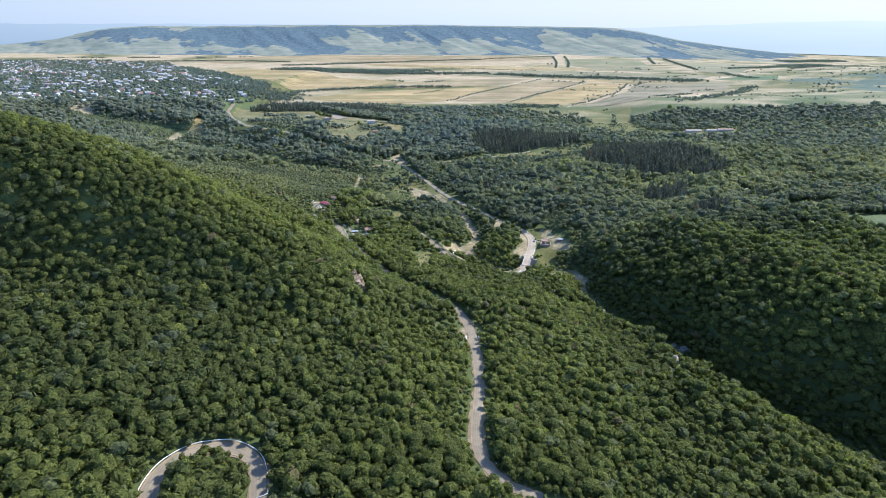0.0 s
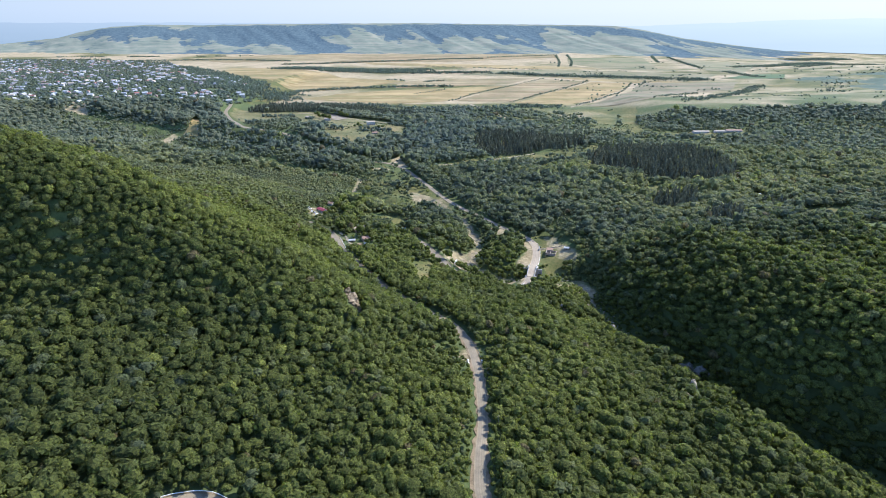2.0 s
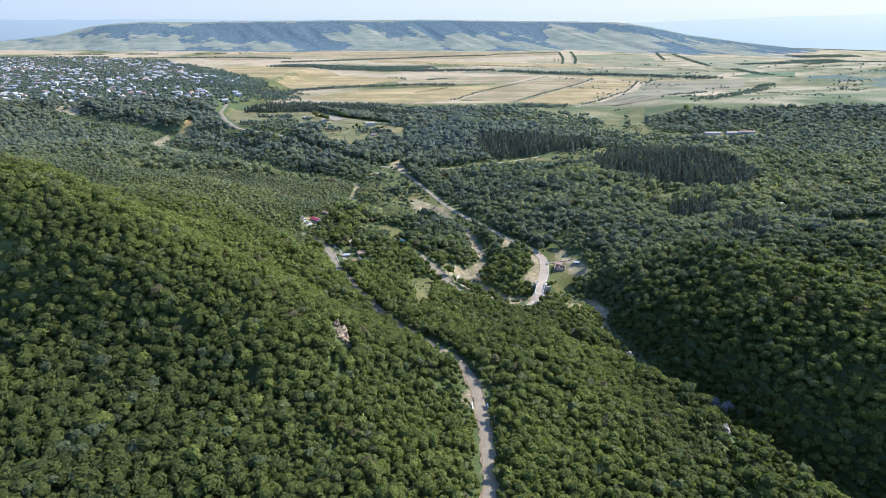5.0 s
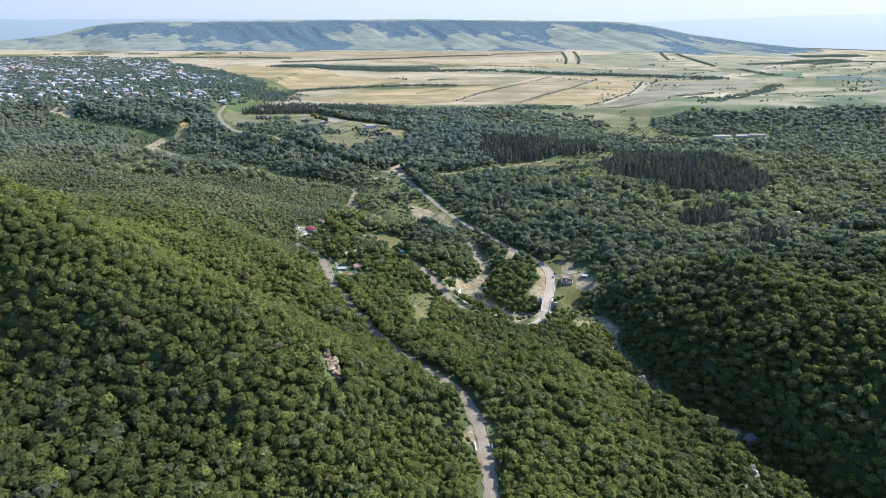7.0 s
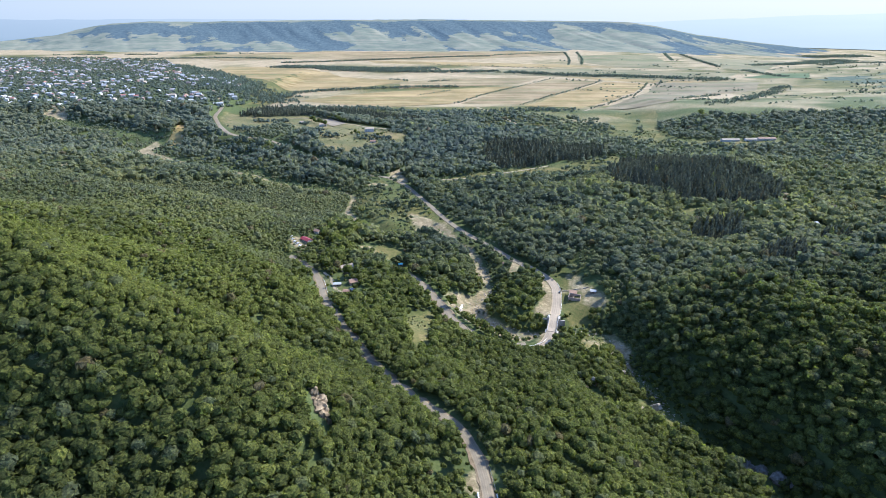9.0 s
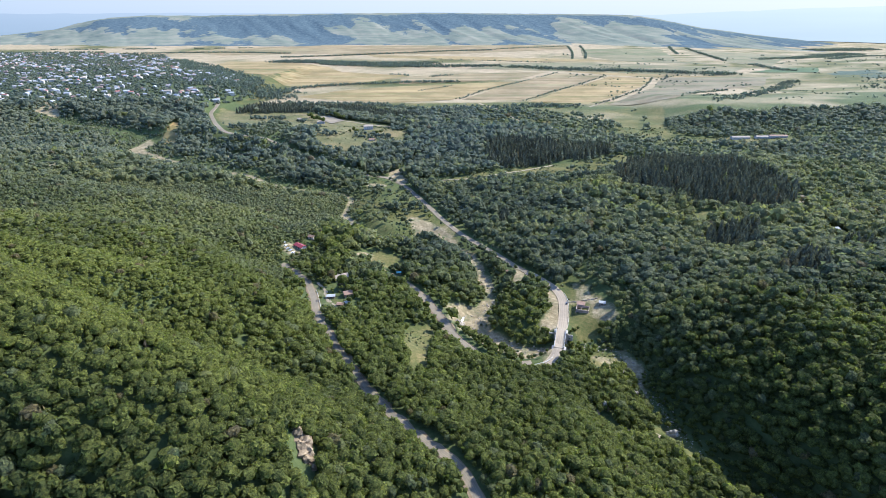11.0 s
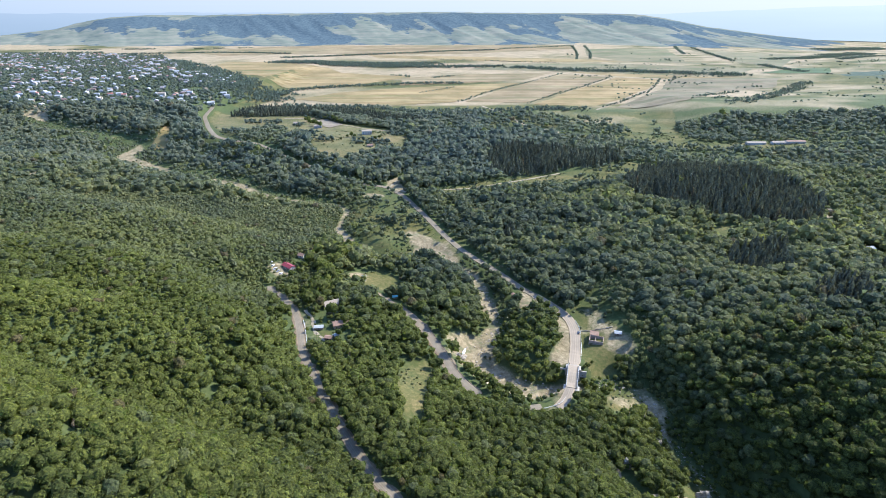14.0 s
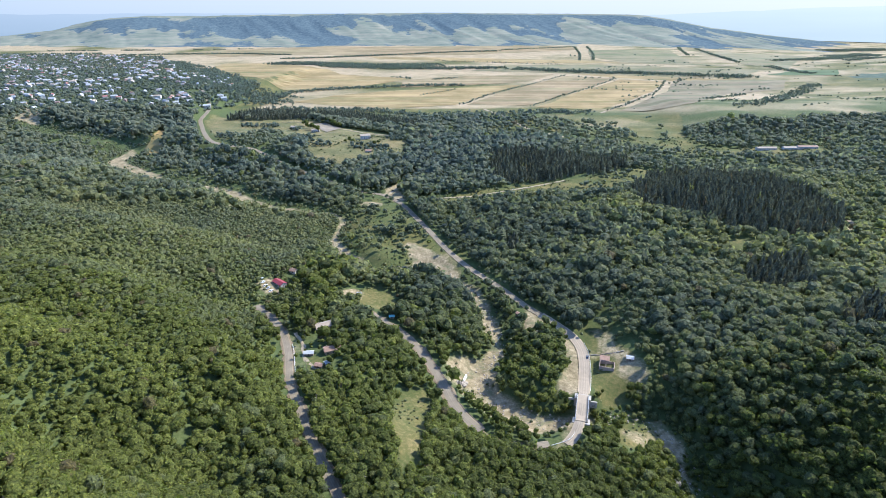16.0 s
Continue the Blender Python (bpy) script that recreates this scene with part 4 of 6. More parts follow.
m = (rng.rand(len(x)) < np.where(wave(x, y, 26, 62) + 0.6 * wave(x, y, 11, 63) > 0.12, 0.55, 0.05)) & (open_land > 0.25) & (sample(ROAD_D, x, y) > 1.0) & ((sample(STONE, x, y) < 0.6) | (rng.rand(len(x)) < 0.3))
# bushes outside the camera's view are left out
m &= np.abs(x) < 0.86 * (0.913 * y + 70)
m &= (y < 1000) | (rng.rand(len(x)) < 0.35)
x, y = x[m], y[m]
r = 0.5 + 1.3 * rng.rand(len(x)) ** 2 + np.where(y > 1000, 0.8, 0)
wood("bushes", x, y, ground_at(x, y), r, r * 0.8, r * 0.35, 0.3 + 0.5 * rng.rand(len(x)), 5, 0.42, HAZED_LEAF, "low green bushes on dry grass and stony banks", 64, heart=SMALL_HEART)

# low, dense oak scrub on the back slope of the western hill
x, y, rng = scatter(-560, -90, 355, 950, 3.7, 65)
oak = step01((-x - 100) / 60) * step01((y - 362) / 16) * (1 - step01((y - 880) / 60))
# the np.abs(x) limit follows the edge of the camera's view
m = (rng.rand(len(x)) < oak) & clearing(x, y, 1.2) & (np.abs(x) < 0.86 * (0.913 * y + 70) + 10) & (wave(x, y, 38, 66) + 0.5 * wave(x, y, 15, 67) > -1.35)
x, y = x[m], y[m]
blend = y + 45 * rng.randn(len(y))
blend[(x > -250) & (x < -85) & (y < 480)] = -1          # the part that the flight passes nearest has the finest leaves
for name, a, b, n, size in (("oak_scrub", -2, 0, 34, 0.26), ("oak_scrub", 0, 580, 14, 0.33), ("oak_scrub", 580, 740, 8, 0.38), ("oak_scrub", 740, 2000, 6, 0.42)):
    k = (blend >= a) & (blend < b)
    r = 3.7 * (0.42 + 0.62 * rng.rand(k.sum()) ** 2) * (1 + 0.28 * wave(x[k], y[k], 24, 68))
    # base tint raised to paint in the sun on this slope
    tint = np.clip(0.68 + 0.20 * wave(x[k], y[k], 60, 69) + 0.30 * (rng.rand(k.sum()) - 0.5), 0.05, 0.9)
    tint[rng.rand(k.sum()) < 0.012] = 1.0
    wood(name, x[k], y[k], ground_at(x[k], y[k]), r, r * 0.95, r * 0.5 + 1.6 + 0.8 * wave(x[k], y[k], 17, 70), tint, n, size, LEAF if a < 500 else FAINT_HAZE_LEAF if a < 700 else HAZED_LEAF, "low dense oak scrub on a sunny slope", 67 + a, heart=MID_HEART if n > 30 else FAR_HEART if a < 700 else SMALL_HEART)


# ---- the plain: fields, hedgerows, the village and the distance ----
def field_material(name, a, b, turn):
    m, nt, bs = nodes_of(name, 0.95, 0.1)
    p = place_node(nt)
    mp = nt.nodes.new("ShaderNodeMapping")
    mp.inputs["Rotation"].default_value = (0, 0, radians(turn))
    mp.inputs["Scale"].default_value = (0.003, 0.026, 0.05)
    nt.links.new(p, mp.inputs["Vector"])
    f = maths(nt, "ADD", maths(nt, "MULTIPLY", noise_node(nt, 0.007, 6, 0.72, p), 0.55), maths(nt, "MULTIPLY", noise_node(nt, 1.0, 4, 0.7, mp.outputs[0]), 0.45))
    nt.links.new(ramp(nt, f, [(0.38, tuple(0.45 * c + 0.55 * d for c, d in zip(a, (0.115, 0.135, 0.062)))), (0.455, a), (0.55, b), (0.63, tuple(1.14 * c for c in b))]), bs.inputs["Base Color"])
    mp2 = nt.nodes.new("ShaderNodeMapping")
    mp2.inputs["Rotation"].default_value = (0, 0, radians(turn + 3))
    mp2.inputs["Scale"].default_value = (0.0009, 0.014, 0.05)
    nt.links.new(p, mp2.inputs["Vector"])
    strips = ramp(nt, noise_node(nt, 1.0, 2, 0.5, mp2.outputs[0]), [(0.36, (0.74, 0.79, 0.68)), (0.45, (0.94, 0.93, 0.89)), (0.54, (0.84, 0.79, 0.72)), (0.62, (1.0, 0.96, 0.92))])
    nt.links.new(mix(nt, 1.0, bs.inputs["Base Color"].links[0].from_socket, strips, "MULTIPLY"), bs.inputs["Base Color"])
    return m


STRAW_A = field_material("ripe_wheat", (0.202, 0.154, 0.070), (0.288, 0.218, 0.107), 12)
STRAW_B = field_material("stubble", (0.190, 0.147, 0.080), (0.270, 0.209, 0.120), 6)
STRAW_C = field_material("dry_pasture", (0.148, 0.142, 0.079), (0.202, 0.180, 0.107), 4)
STRAW_D = field_material("fallow_field", (0.150, 0.128, 0.080), (0.208, 0.176, 0.112), 2)
CROP = field_material("young_crop", (0.072, 0.105, 0.050), (0.100, 0.130, 0.062), 2)


def field(poly, mat, label):
    bm = bmesh.new()
    vs = [bm.verts.new((x, y, 0)) for x, y in poly]
    bm.faces.new(vs)
    bmesh.ops.triangulate(bm, faces=bm.faces[:])
    bmesh.ops.subdivide_edges(bm, edges=bm.edges[:], cuts=7, use_grid_fill=True)
    co = np.array([v.co[:] for v in bm.verts])
    z = ground_at(co[:, 0], co[:, 1])
    for v, h in zip(bm.verts, z):
        v.co.z = h + 0.9
        v.co.x += 9 * noise.noise((v.co.x * 0.01, v.co.y * 0.01, 1))
    me = bpy.data.meshes.new("field")
    bm.to_mesh(me)
    bm.free()
    me.materials.append(mat)
    return tagged(new("field", me), label, "field", kind="structure")


OCHRE = field_material("ochre_dry_grass", (0.235, 0.165, 0.068), (0.310, 0.220, 0.100), 40)
GOLD, DUN, PASTURE = "golden ripe wheat field on the plain", "cut stubble field with pale rows", "dry pasture with thin grass"
field([(-578, 1222), (-586, 1284), (-604, 1352), (-594, 1352), (-564, 1300), (-544, 1222)], OCHRE, "ochre strip of dry grass between dark woods")
field([(-1010, 2510), (-1040, 2820), (-850, 2820), (-520, 2590), (-440, 2410), (-150, 2270), (-300, 2080), (-430, 1960), (-530, 1990), (-680, 2170), (-800, 2250), (-910, 2340)], STRAW_A, GOLD)
field([(-440, 1760), (-350, 1880), (-170, 1980), (0, 2030), (220, 2095), (105, 1905), (0, 1700), (-140, 1650), (-310, 1695)], STRAW_A, GOLD)
field([(245, 2085), (400, 2325), (548, 2240), (395, 1995), (310, 1870), (190, 1690), (34, 1705), (130, 1900)], STRAW_B, DUN)
field([(567, 2215), (695, 2140), (583, 1915), (470, 1750), (352, 1618), (208, 1662), (327, 1860), (412, 1980)], STRAW_A, GOLD)
field([(-190, 2230), (40, 2340), (370, 2380), (250, 2170), (0, 2080), (-170, 2040)], STRAW_B, DUN)
field([(-1580, 3540), (-1110, 3900), (-340, 3940), (750, 3880), (710, 3590), (50, 3270), (-270, 3270), (-940, 3350), (-1220, 3220)], STRAW_B, DUN)
field([(-460, 3220), (50, 3100), (620, 2920), (760, 2780), (320, 2820), (0, 2920), (-380, 3070)], STRAW_A, GOLD)
field([(750, 3540), (1260, 3700), (1020, 2750), (1130, 2560), (770, 2810), (660, 3100)], STRAW_C, PASTURE)
field([(1380, 3640), (1800, 3230), (1230, 2390), (1200, 2650)], STRAW_C, PASTURE)
field([(748, 2180), (1082, 2109), (953, 1909), (766, 1839), (560, 1560), (405, 1600), (515, 1745), (615, 1900)], STRAW_D, "fallow grey-brown field with bare patches")
field([(1082, 2245), (1258, 2360), (1360, 2299), (1270, 2155)], CROP, "green young crop on the plain")
field([(420, 2420), (560, 2370), (960, 2140), (720, 2160), (570, 2260)], STRAW_A, GOLD)
field([(60, 2520), (420, 2410), (960, 2180), (1150, 2420), (760, 2680), (320, 2740)], STRAW_C, PASTURE)


def hedge(nodes, width, gap, size, seed, name="hedgerow", label="dark green hedgerow of bushes between fields"):
    rng = np.random.RandomState(seed)
    line = spline(nodes, gap)
    line = np.repeat(line, max(1, int(width / gap)), 0)
    x, y = line[:, 0] + (rng.rand(len(line)) - 0.5) * width, line[:, 1] + (rng.rand(len(line)) - 0.5) * max(width, gap)
    keep = wave(x, y, 60, seed) > (-0.1 if gap * 3 < width < 34 else -0.75)
    x, y = x[keep], y[keep]
    r = 0.68 * size * (0.5 + 0.75 * rng.rand(len(x)))
    return wood(name, x, y, ground_at(x, y), r, r * (0.8 + 0.5 * rng.rand(len(x))), r * 0.7, 0.15 + 0.4 * rng.rand(len(x)), 3, 0.6, FAR_HAZED_LEAF, label, seed + 500, heart=TINY_HEART)


HEDGES = [
    ([(-811, 2790), (-597, 2731), (-343, 2640), (-71, 2600), (178, 2600), (426, 2480), (554, 2420), (739, 2363), (895, 2266), (992, 2209)], 75, 7),
    ([(-760, 2780), (-597, 2790), (-343, 2720), (-100, 2720)], 130, 7),
    ([(-856, 3073), (-606, 3167), (-398, 3264), (-196, 3367), (-21, 3455), (243, 3515)], 36, 6),
    ([(-520, 1850), (-462, 1961), (-350, 2013), (-207, 2059), (-45, 2089), (14, 2070)], 36, 6),
    ([(-222, 2319), (-100, 2241), (2, 2279)], 26, 5),
    ([(-111, 1859), (3, 1988)], 8, 4),
    ([(18, 1705), (120, 1909), (236, 2079), (405, 2348)], 9, 4.5),
]
HEDGES += [
    ([(198, 1675), (319, 1868), (407, 1988), (558, 2229)], 9, 4.5),
    ([(366, 1600), (478, 1735), (592, 1910), (700, 2150)], 9, 4.5),
    ([(420, 1982), (496, 1952), (563, 1925)], 7, 4),
    ([(644, 1672), (811, 1829), (866, 1858)], 30, 4),
    ([(640, 1500), (726, 1566), (929, 1794), (1092, 1989)], 46, 4.5),
    ([(1400, 3930), (1181, 3209)], 16, 6),
    ([(1500, 3930), (1362, 3378), (1202, 2681)], 24, 6),
    ([(1233, 2539), (1216, 2308), (1225, 2238)], 40, 5),
    ([(1425, 2790), (1629, 2872), (1875, 3043)], 120, 5),
    ([(722, 3800), (650, 3300), (573, 2910)], 10, 7),
    ([(800, 3800), (720, 3300), (640, 2930)], 10, 7),
    ([(1900, 3180), (2150, 3350), (2420, 3700)], 110, 6),
    ([(2400, 4050), (2700, 4200), (2980, 4350)], 130, 7),
    ([(1650, 2680), (1900, 2900), (2250, 3050)], 60, 5),
]
HEDGES += [
    ([(270, 3590), (480, 3700), (730, 3810)], 16, 6),
    ([(-2450, 3680), (-1760, 3720), (-1250, 3760)], 30, 6),
    ([(-1340, 2900), (-1180, 2680), (-1004, 2470), (-860, 2230)], 105, 7),
    ([(-860, 2230), (-752, 2030), (-600, 1860), (-490, 1765)], 145, 7),
    ([(-442, 1640), (-342, 1622), (-205, 1610), (-82, 1545), (38, 1560), (142, 1560), (197, 1590), (340, 1560)], 50, 6),
    ([(-90, 2960), (180, 2850), (460, 2730)], 14, 5),
    ([(-1900, 3350), (-1300, 3420), (-900, 3330)], 40, 6),
]
for k, (nodes, width, size) in enumerate(HEDGES):
    hedge(nodes, width, 7.2, size, 100 + k)

x, y, rng = scatter(-480, -60, 1120, 1480, 10, 84)
m = ((wave(x, y, 55, 85) > 0.5) | (inside(x, y, [(-190, 1205), (-168, 1235), (-118, 1205), (-100, 1160), (-150, 1180)]) > 0)) & (inside(x, y, MEADOWS[4]) > 0)
m &= (np.hypot(x + 165, y - 1250) > 24) & (np.hypot(x + 270, y - 1430) > 40)
x, y = x[m], y[m]
r = 2.5 + 2.5 * rng.rand(len(x))
wood("meadow_trees", x, y, ground_at(x, y), r, r * 1.1, r * 0.7, 0.1 + 0.5 * rng.rand(len(x)), 10, 0.42, FAR_HAZED_LEAF, "scattered trees on the terrace meadow", 86, heart=FAR_HEART)

# single trees on the pastures, and the wood on the eastern shoulder
x, y, rng = scatter(450, 2600, 1560, 3400, 26, 80)
# cut to the width that the camera sees at each distance
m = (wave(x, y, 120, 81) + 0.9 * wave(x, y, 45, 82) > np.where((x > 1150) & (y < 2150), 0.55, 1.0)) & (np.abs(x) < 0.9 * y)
x, y = x[m], y[m]
r = 2.2 + 3.2 * rng.rand(len(x)) ** 1.5
wood("bushes", x, y, ground_at(x, y), r, r * 0.9, r * 0.6, 0.1 + 0.5 * rng.rand(len(x)), 4, 0.5, FAR_HAZED_LEAF, "scattered dark bushes on dry pasture", 83, heart=SMALL_HEART)

x, y, rng = scatter(380, 2300, 1500, 2700, 11, 87)
# again limited to the camera's cone of view
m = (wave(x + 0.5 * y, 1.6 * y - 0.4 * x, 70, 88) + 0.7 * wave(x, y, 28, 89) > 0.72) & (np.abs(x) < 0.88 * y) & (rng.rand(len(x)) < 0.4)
x, y = x[m], y[m]
r = 1.4 + 2.0 * rng.rand(len(x)) ** 2
wood("bushes", x, y, ground_at(x, y), r, r * 0.9, r * 0.6, 0.1 + 0.5 * rng.rand(len(x)), 8, 0.9, FAR_HAZED_LEAF, "thin rows of small bushes on dry pasture", 89)

# ---- village ----
VILLAGE = [(-2660, 3450), (-1240, 1540), (-900, 1430), (-590, 1480), (-560, 1750), (-690, 2030), (-1030, 2400), (-1560, 3270)]
x, y, rng = scatter(-2900, -540, 1420, 3500, 17, 90)
m = (inside(x, y, VILLAGE) > 0) & (wave(x, y, 90, 91) > -0.8)
m |= (y > 1425) & (x < -0.62 * y + 150) & (x > -0.98 * y) & (rng.rand(len(x)) > 0.25)
x, y = x[m], y[m]
r = 3.8 + 3.8 * rng.rand(len(x))
wood("village_trees", x, y, ground_at(x, y), r, r * 0.85, r * 0.35, 0.32 + 0.5 * rng.rand(len(x)), 3, 0.55, FAR_HAZED_LEAF, "garden trees between the village houses", 92, heart=SMALL_HEART)


def part(name, bm, material, parent, label=""):
    me = bpy.data.meshes.new(name)
    bm.normal_update()
    bm.to_mesh(me)
    bm.free()
    me.materials.append(material)
    ob = new(name, me)
    ob.parent = parent
    if label:
        ob["label"] = label
    return ob


def box(bm, x0, x1, y0, y1, z0, z1):
    v = [bm.verts.new(c) for c in ((x0, y0, z0), (x1, y0, z0), (x1, y1, z0), (x0, y1, z0), (x0, y0, z1), (x1, y0, z1), (x1, y1, z1), (x0, y1, z1))]
    for f in ((0, 3, 2, 1), (4, 5, 6, 7), (0, 1, 5, 4), (1, 2, 6, 5), (2, 3, 7, 6), (3, 0, 4, 7)):
        bm.faces.new([v[i] for i in f])
    return v


def gable(bm, w, d, z, rise, over=0.5, thick=0.18):
    """A roof of two slabs over a w by d plan, the ridge along x."""
    for s in (-1, 1):
        a = [(-w / 2 - over, s * (d / 2 + over), z - over * rise / (d / 2)), (w / 2 + over, s * (d / 2 + over), z - over * rise / (d / 2)), (w / 2 + over, 0, z + rise), (-w / 2 - over, 0, z + rise)]
        lo, hi = [bm.verts.new(c) for c in a], [bm.verts.new((c[0], c[1], c[2] + thick)) for c in a]
        bm.faces.new(lo)
        bm.faces.new(hi[::-1])
        for i in range(4):
            bm.faces.new((lo[i], hi[i], hi[(i + 1) % 4], lo[(i + 1) % 4]))


def walls_with_gables(bm, w, d, h, rise):
    box(bm, -w / 2, w / 2, -d / 2, d / 2, -1.5, h)
    for s in (-1, 1):
        t = 0.15
        tri = [(-d / 2, h), (d / 2, h), (0, h + rise - 0.05)]
        a, b = [bm.verts.new((s * w / 2, p, q)) for p, q in tri], [bm.verts.new((s * (w / 2 - t), p, q)) for p, q in tri]
        bm.faces.new(a)
        bm.faces.new(b[::-1])
        for i in range(3):
            bm.faces.new((a[i], b[i], b[(i + 1) % 3], a[(i + 1) % 3]))


PLASTER = plain("pale_plaster", (0.30, 0.275, 0.24), (0.44, 0.41, 0.36), 0.3, 0.9, 0.2, 2.0, 0.02)
BRICKWORK = plain("brick_wall", (0.24, 0.175, 0.13), (0.37, 0.285, 0.22), 0.5, 0.9, 0.2, 3.0, 0.02)
TIN = plain("pale_tin_roof", (0.23, 0.228, 0.222), (0.40, 0.395, 0.38), 0.25, 0.8, 0.2, 2.0, 0.01)
TIN_RED = plain("crimson_tin_roof", (0.17, 0.021, 0.022), (0.25, 0.036, 0.036), 0.4, 0.45, 0.4, 2.0, 0.01)
BRICK_RED = plain("brick_red_roof", (0.22, 0.095, 0.075), (0.32, 0.15, 0.12), 0.5, 0.8, 0.2, 2.5, 0.02)
RUST = plain("rust_brown_roof", (0.18, 0.105, 0.072), (0.29, 0.185, 0.13), 0.5, 0.8, 0.2, 2.5, 0.02)
SLATE = plain("weathered_fibre_roof", (0.25, 0.200, 0.150), (0.38, 0.305, 0.23), 0.4, 0.9, 0.2, 2.5, 0.02)
GLASS, _nt, _b = nodes_of("dark_window_glass", 0.08, 0.5)
_b.inputs["Base Color"].default_value = (0.03, 0.035, 0.04, 1)
WOOD = plain("grey_timber", (0.14, 0.105, 0.075), (0.26, 0.21, 0.16), 0.8, 0.85, 0.2, 5.0, 0.01)


def house(name, w, d, h, rise, wall_mat, roof_mat, label, wall="wall", windows=2, storeys=1, detail=False):
    top = new(name)
    bm = bmesh.new()
    walls_with_gables(bm, w, d, h, rise)
    part(wall, bm, wall_mat, top)
    bm = bmesh.new()
    gable(bm, w, d, h, rise)
    part("roof", bm, roof_mat, top)
    for st in range(storeys):
        for s in (-1, 1):
            for k in range(windows):
                bm = bmesh.new()
                cx, cz = (k + 0.5) / windows * w - w / 2, 0.9 + st * 2.8
                box(bm, cx - 0.55, cx + 0.55, s * d / 2 - 0.04, s * d / 2 + 0.04, cz, cz + 1.3)
                pane = part("window", bm, GLASS, top, "dark glass window")
                if detail:
                    bm = bmesh.new()
                    box(bm, cx - 0.7, cx + 0.7, s * d / 2 - 0.02 - 0.08 * (s < 0), s * d / 2 + 0.02 + 0.08 * (s > 0), cz - 0.12, cz - 0.01)
                    part("sill", bm, CONCRETE, pane)
    if detail:
        bm = bmesh.new()
        box(bm, w / 2 - 0.03, w / 2 + 0.05, -0.5, 0.5, 0.0, 2.05)
        part("door", bm, WOOD, top, "grey timber door")
        bm = bmesh.new()
        box(bm, -w * 0.3 - 0.3, -w * 0.3 + 0.3, 0.4, 1.0, h, h + rise + 0.7)
        part("chimney", bm, BRICKWORK, top)
    return tagged(top, label, "house")


def at_ground(x, y, turn=0.0, sink=0.0):
    return pose(x, y, float(ground_at(x, y)) - sink, 0, 0, turn)


kinds = []
for w, d, h, rise, wm, rm, label in [
    (14, 10, 7.4, 2.4, PLASTER, TIN, "two-storey plastered village house with a pale tin roof"), (12, 9, 6.0, 2.2, PLASTER, TIN, "low plastered village house with a pale tin roof"),
    (17, 11, 7.4, 2.6, PLASTER, SLATE, "large plastered village house with a grey roof"), (13, 9, 6.8, 2.2, BRICKWORK, TIN, "brick village house with a pale tin roof"),
    (13, 10, 6.8, 2.4, PLASTER, RUST, "plastered village house with a rust-brown roof"), (12, 9, 6.0, 2.2, PLASTER, BRICK_RED, "small plastered village house with a red roof")]:
    kinds.append(tagged(house("village_house", w, d, h, rise, wm, rm, label, windows=1), group="village houses"))
rng = np.random.RandomState(95)
placed, used = [], set()
while len(placed) < 270:
    a = rng.rand() ** 0.8
    yy = 1450 + 1900 * a
    xx = -0.28 * yy - 60 - rng.rand() * 0.56 * yy
    if not inside(np.array([xx]), np.array([yy]), VILLAGE)[0]:
        continue
    if wave(np.array([xx]), np.array([yy]), 180, 96)[0] < -0.25 or any(abs(xx - p) + abs(yy - q) < 24 for p, q in placed):
        continue
    k = int(rng.choice(6, p=[0.26, 0.24, 0.16, 0.12, 0.12, 0.10]))
    turn = 20 + rng.randn() * 14 + 90 * (rng.rand() < 0.4)
    m = at_ground(xx, yy, turn)
    if k in used:
        copy_thing(kinds[k], m)
    else:
        kinds[k].matrix_basis = m
        used.add(k)
    placed.append((xx, yy))


# the crowded far quarter of the village, as stuff: walls and gable roofs in one mesh
def roofs_material():
    m, nt, b = nodes_of("mixed_roofs", 0.7, 0.3)
    g = nt.nodes.new("ShaderNodeNewGeometry")
    c = ramp(nt, g.outputs["Random Per Island"], [(0.0, (0.29, 0.29, 0.285)), (0.45, (0.24, 0.235, 0.225)), (0.7, (0.20, 0.18, 0.16)), (0.86, (0.21, 0.135, 0.105)), (1.0, (0.28, 0.275, 0.265))])
    nt.links.new(c, b.inputs["Base Color"])
    return m


rng = np.random.RandomState(97)
vs, fs = [], []
unit = np.array([(-1, -1, -0.3), (1, -1, -0.3), (1, 1, -0.3), (-1, 1, -0.3), (-1, -1, 1), (1, -1, 1), (1, 1, 1), (-1, 1, 1), (-1, 0, 1.4), (1, 0, 1.4)], float)
tris = np.array([(0, 1, 5), (0, 5, 4), (2, 3, 7), (2, 7, 6), (1, 2, 6), (1, 6, 5), (3, 0, 4), (3, 4, 7), (4, 5, 9), (4, 9, 8), (6, 7, 8), (6, 8, 9), (5, 6, 9), (7, 4, 8)])
while len(vs) < 300:
    yy = 1500 + 1950 * rng.rand() ** 0.75
    xx = -0.28 * yy - 60 - rng.rand() * 0.58 * yy
    if not inside(np.array([xx]), np.array([yy]), VILLAGE)[0] or wave(np.array([xx]), np.array([yy]), 150, 98)[0] < -0.35 or any(abs(xx - p) + abs(yy - q) < 16 for p, q in placed):
        continue
    a = radians(20 + 14 * rng.randn() + 90 * (rng.rand() < 0.4))
    s = unit * [4.5 + 2.5 * rng.rand(), 3.6 + 1.4 * rng.rand(), 4.5 + 2.5 * rng.rand()]
    vs.append(np.column_stack([xx + s[:, 0] * math.cos(a) - s[:, 1] * math.sin(a), yy + s[:, 0] * math.sin(a) + s[:, 1] * math.cos(a), s[:, 2] + float(ground_at(xx, yy))]))
    fs.append(tris + 10 * (len(vs) - 1))
    placed.append((xx, yy))
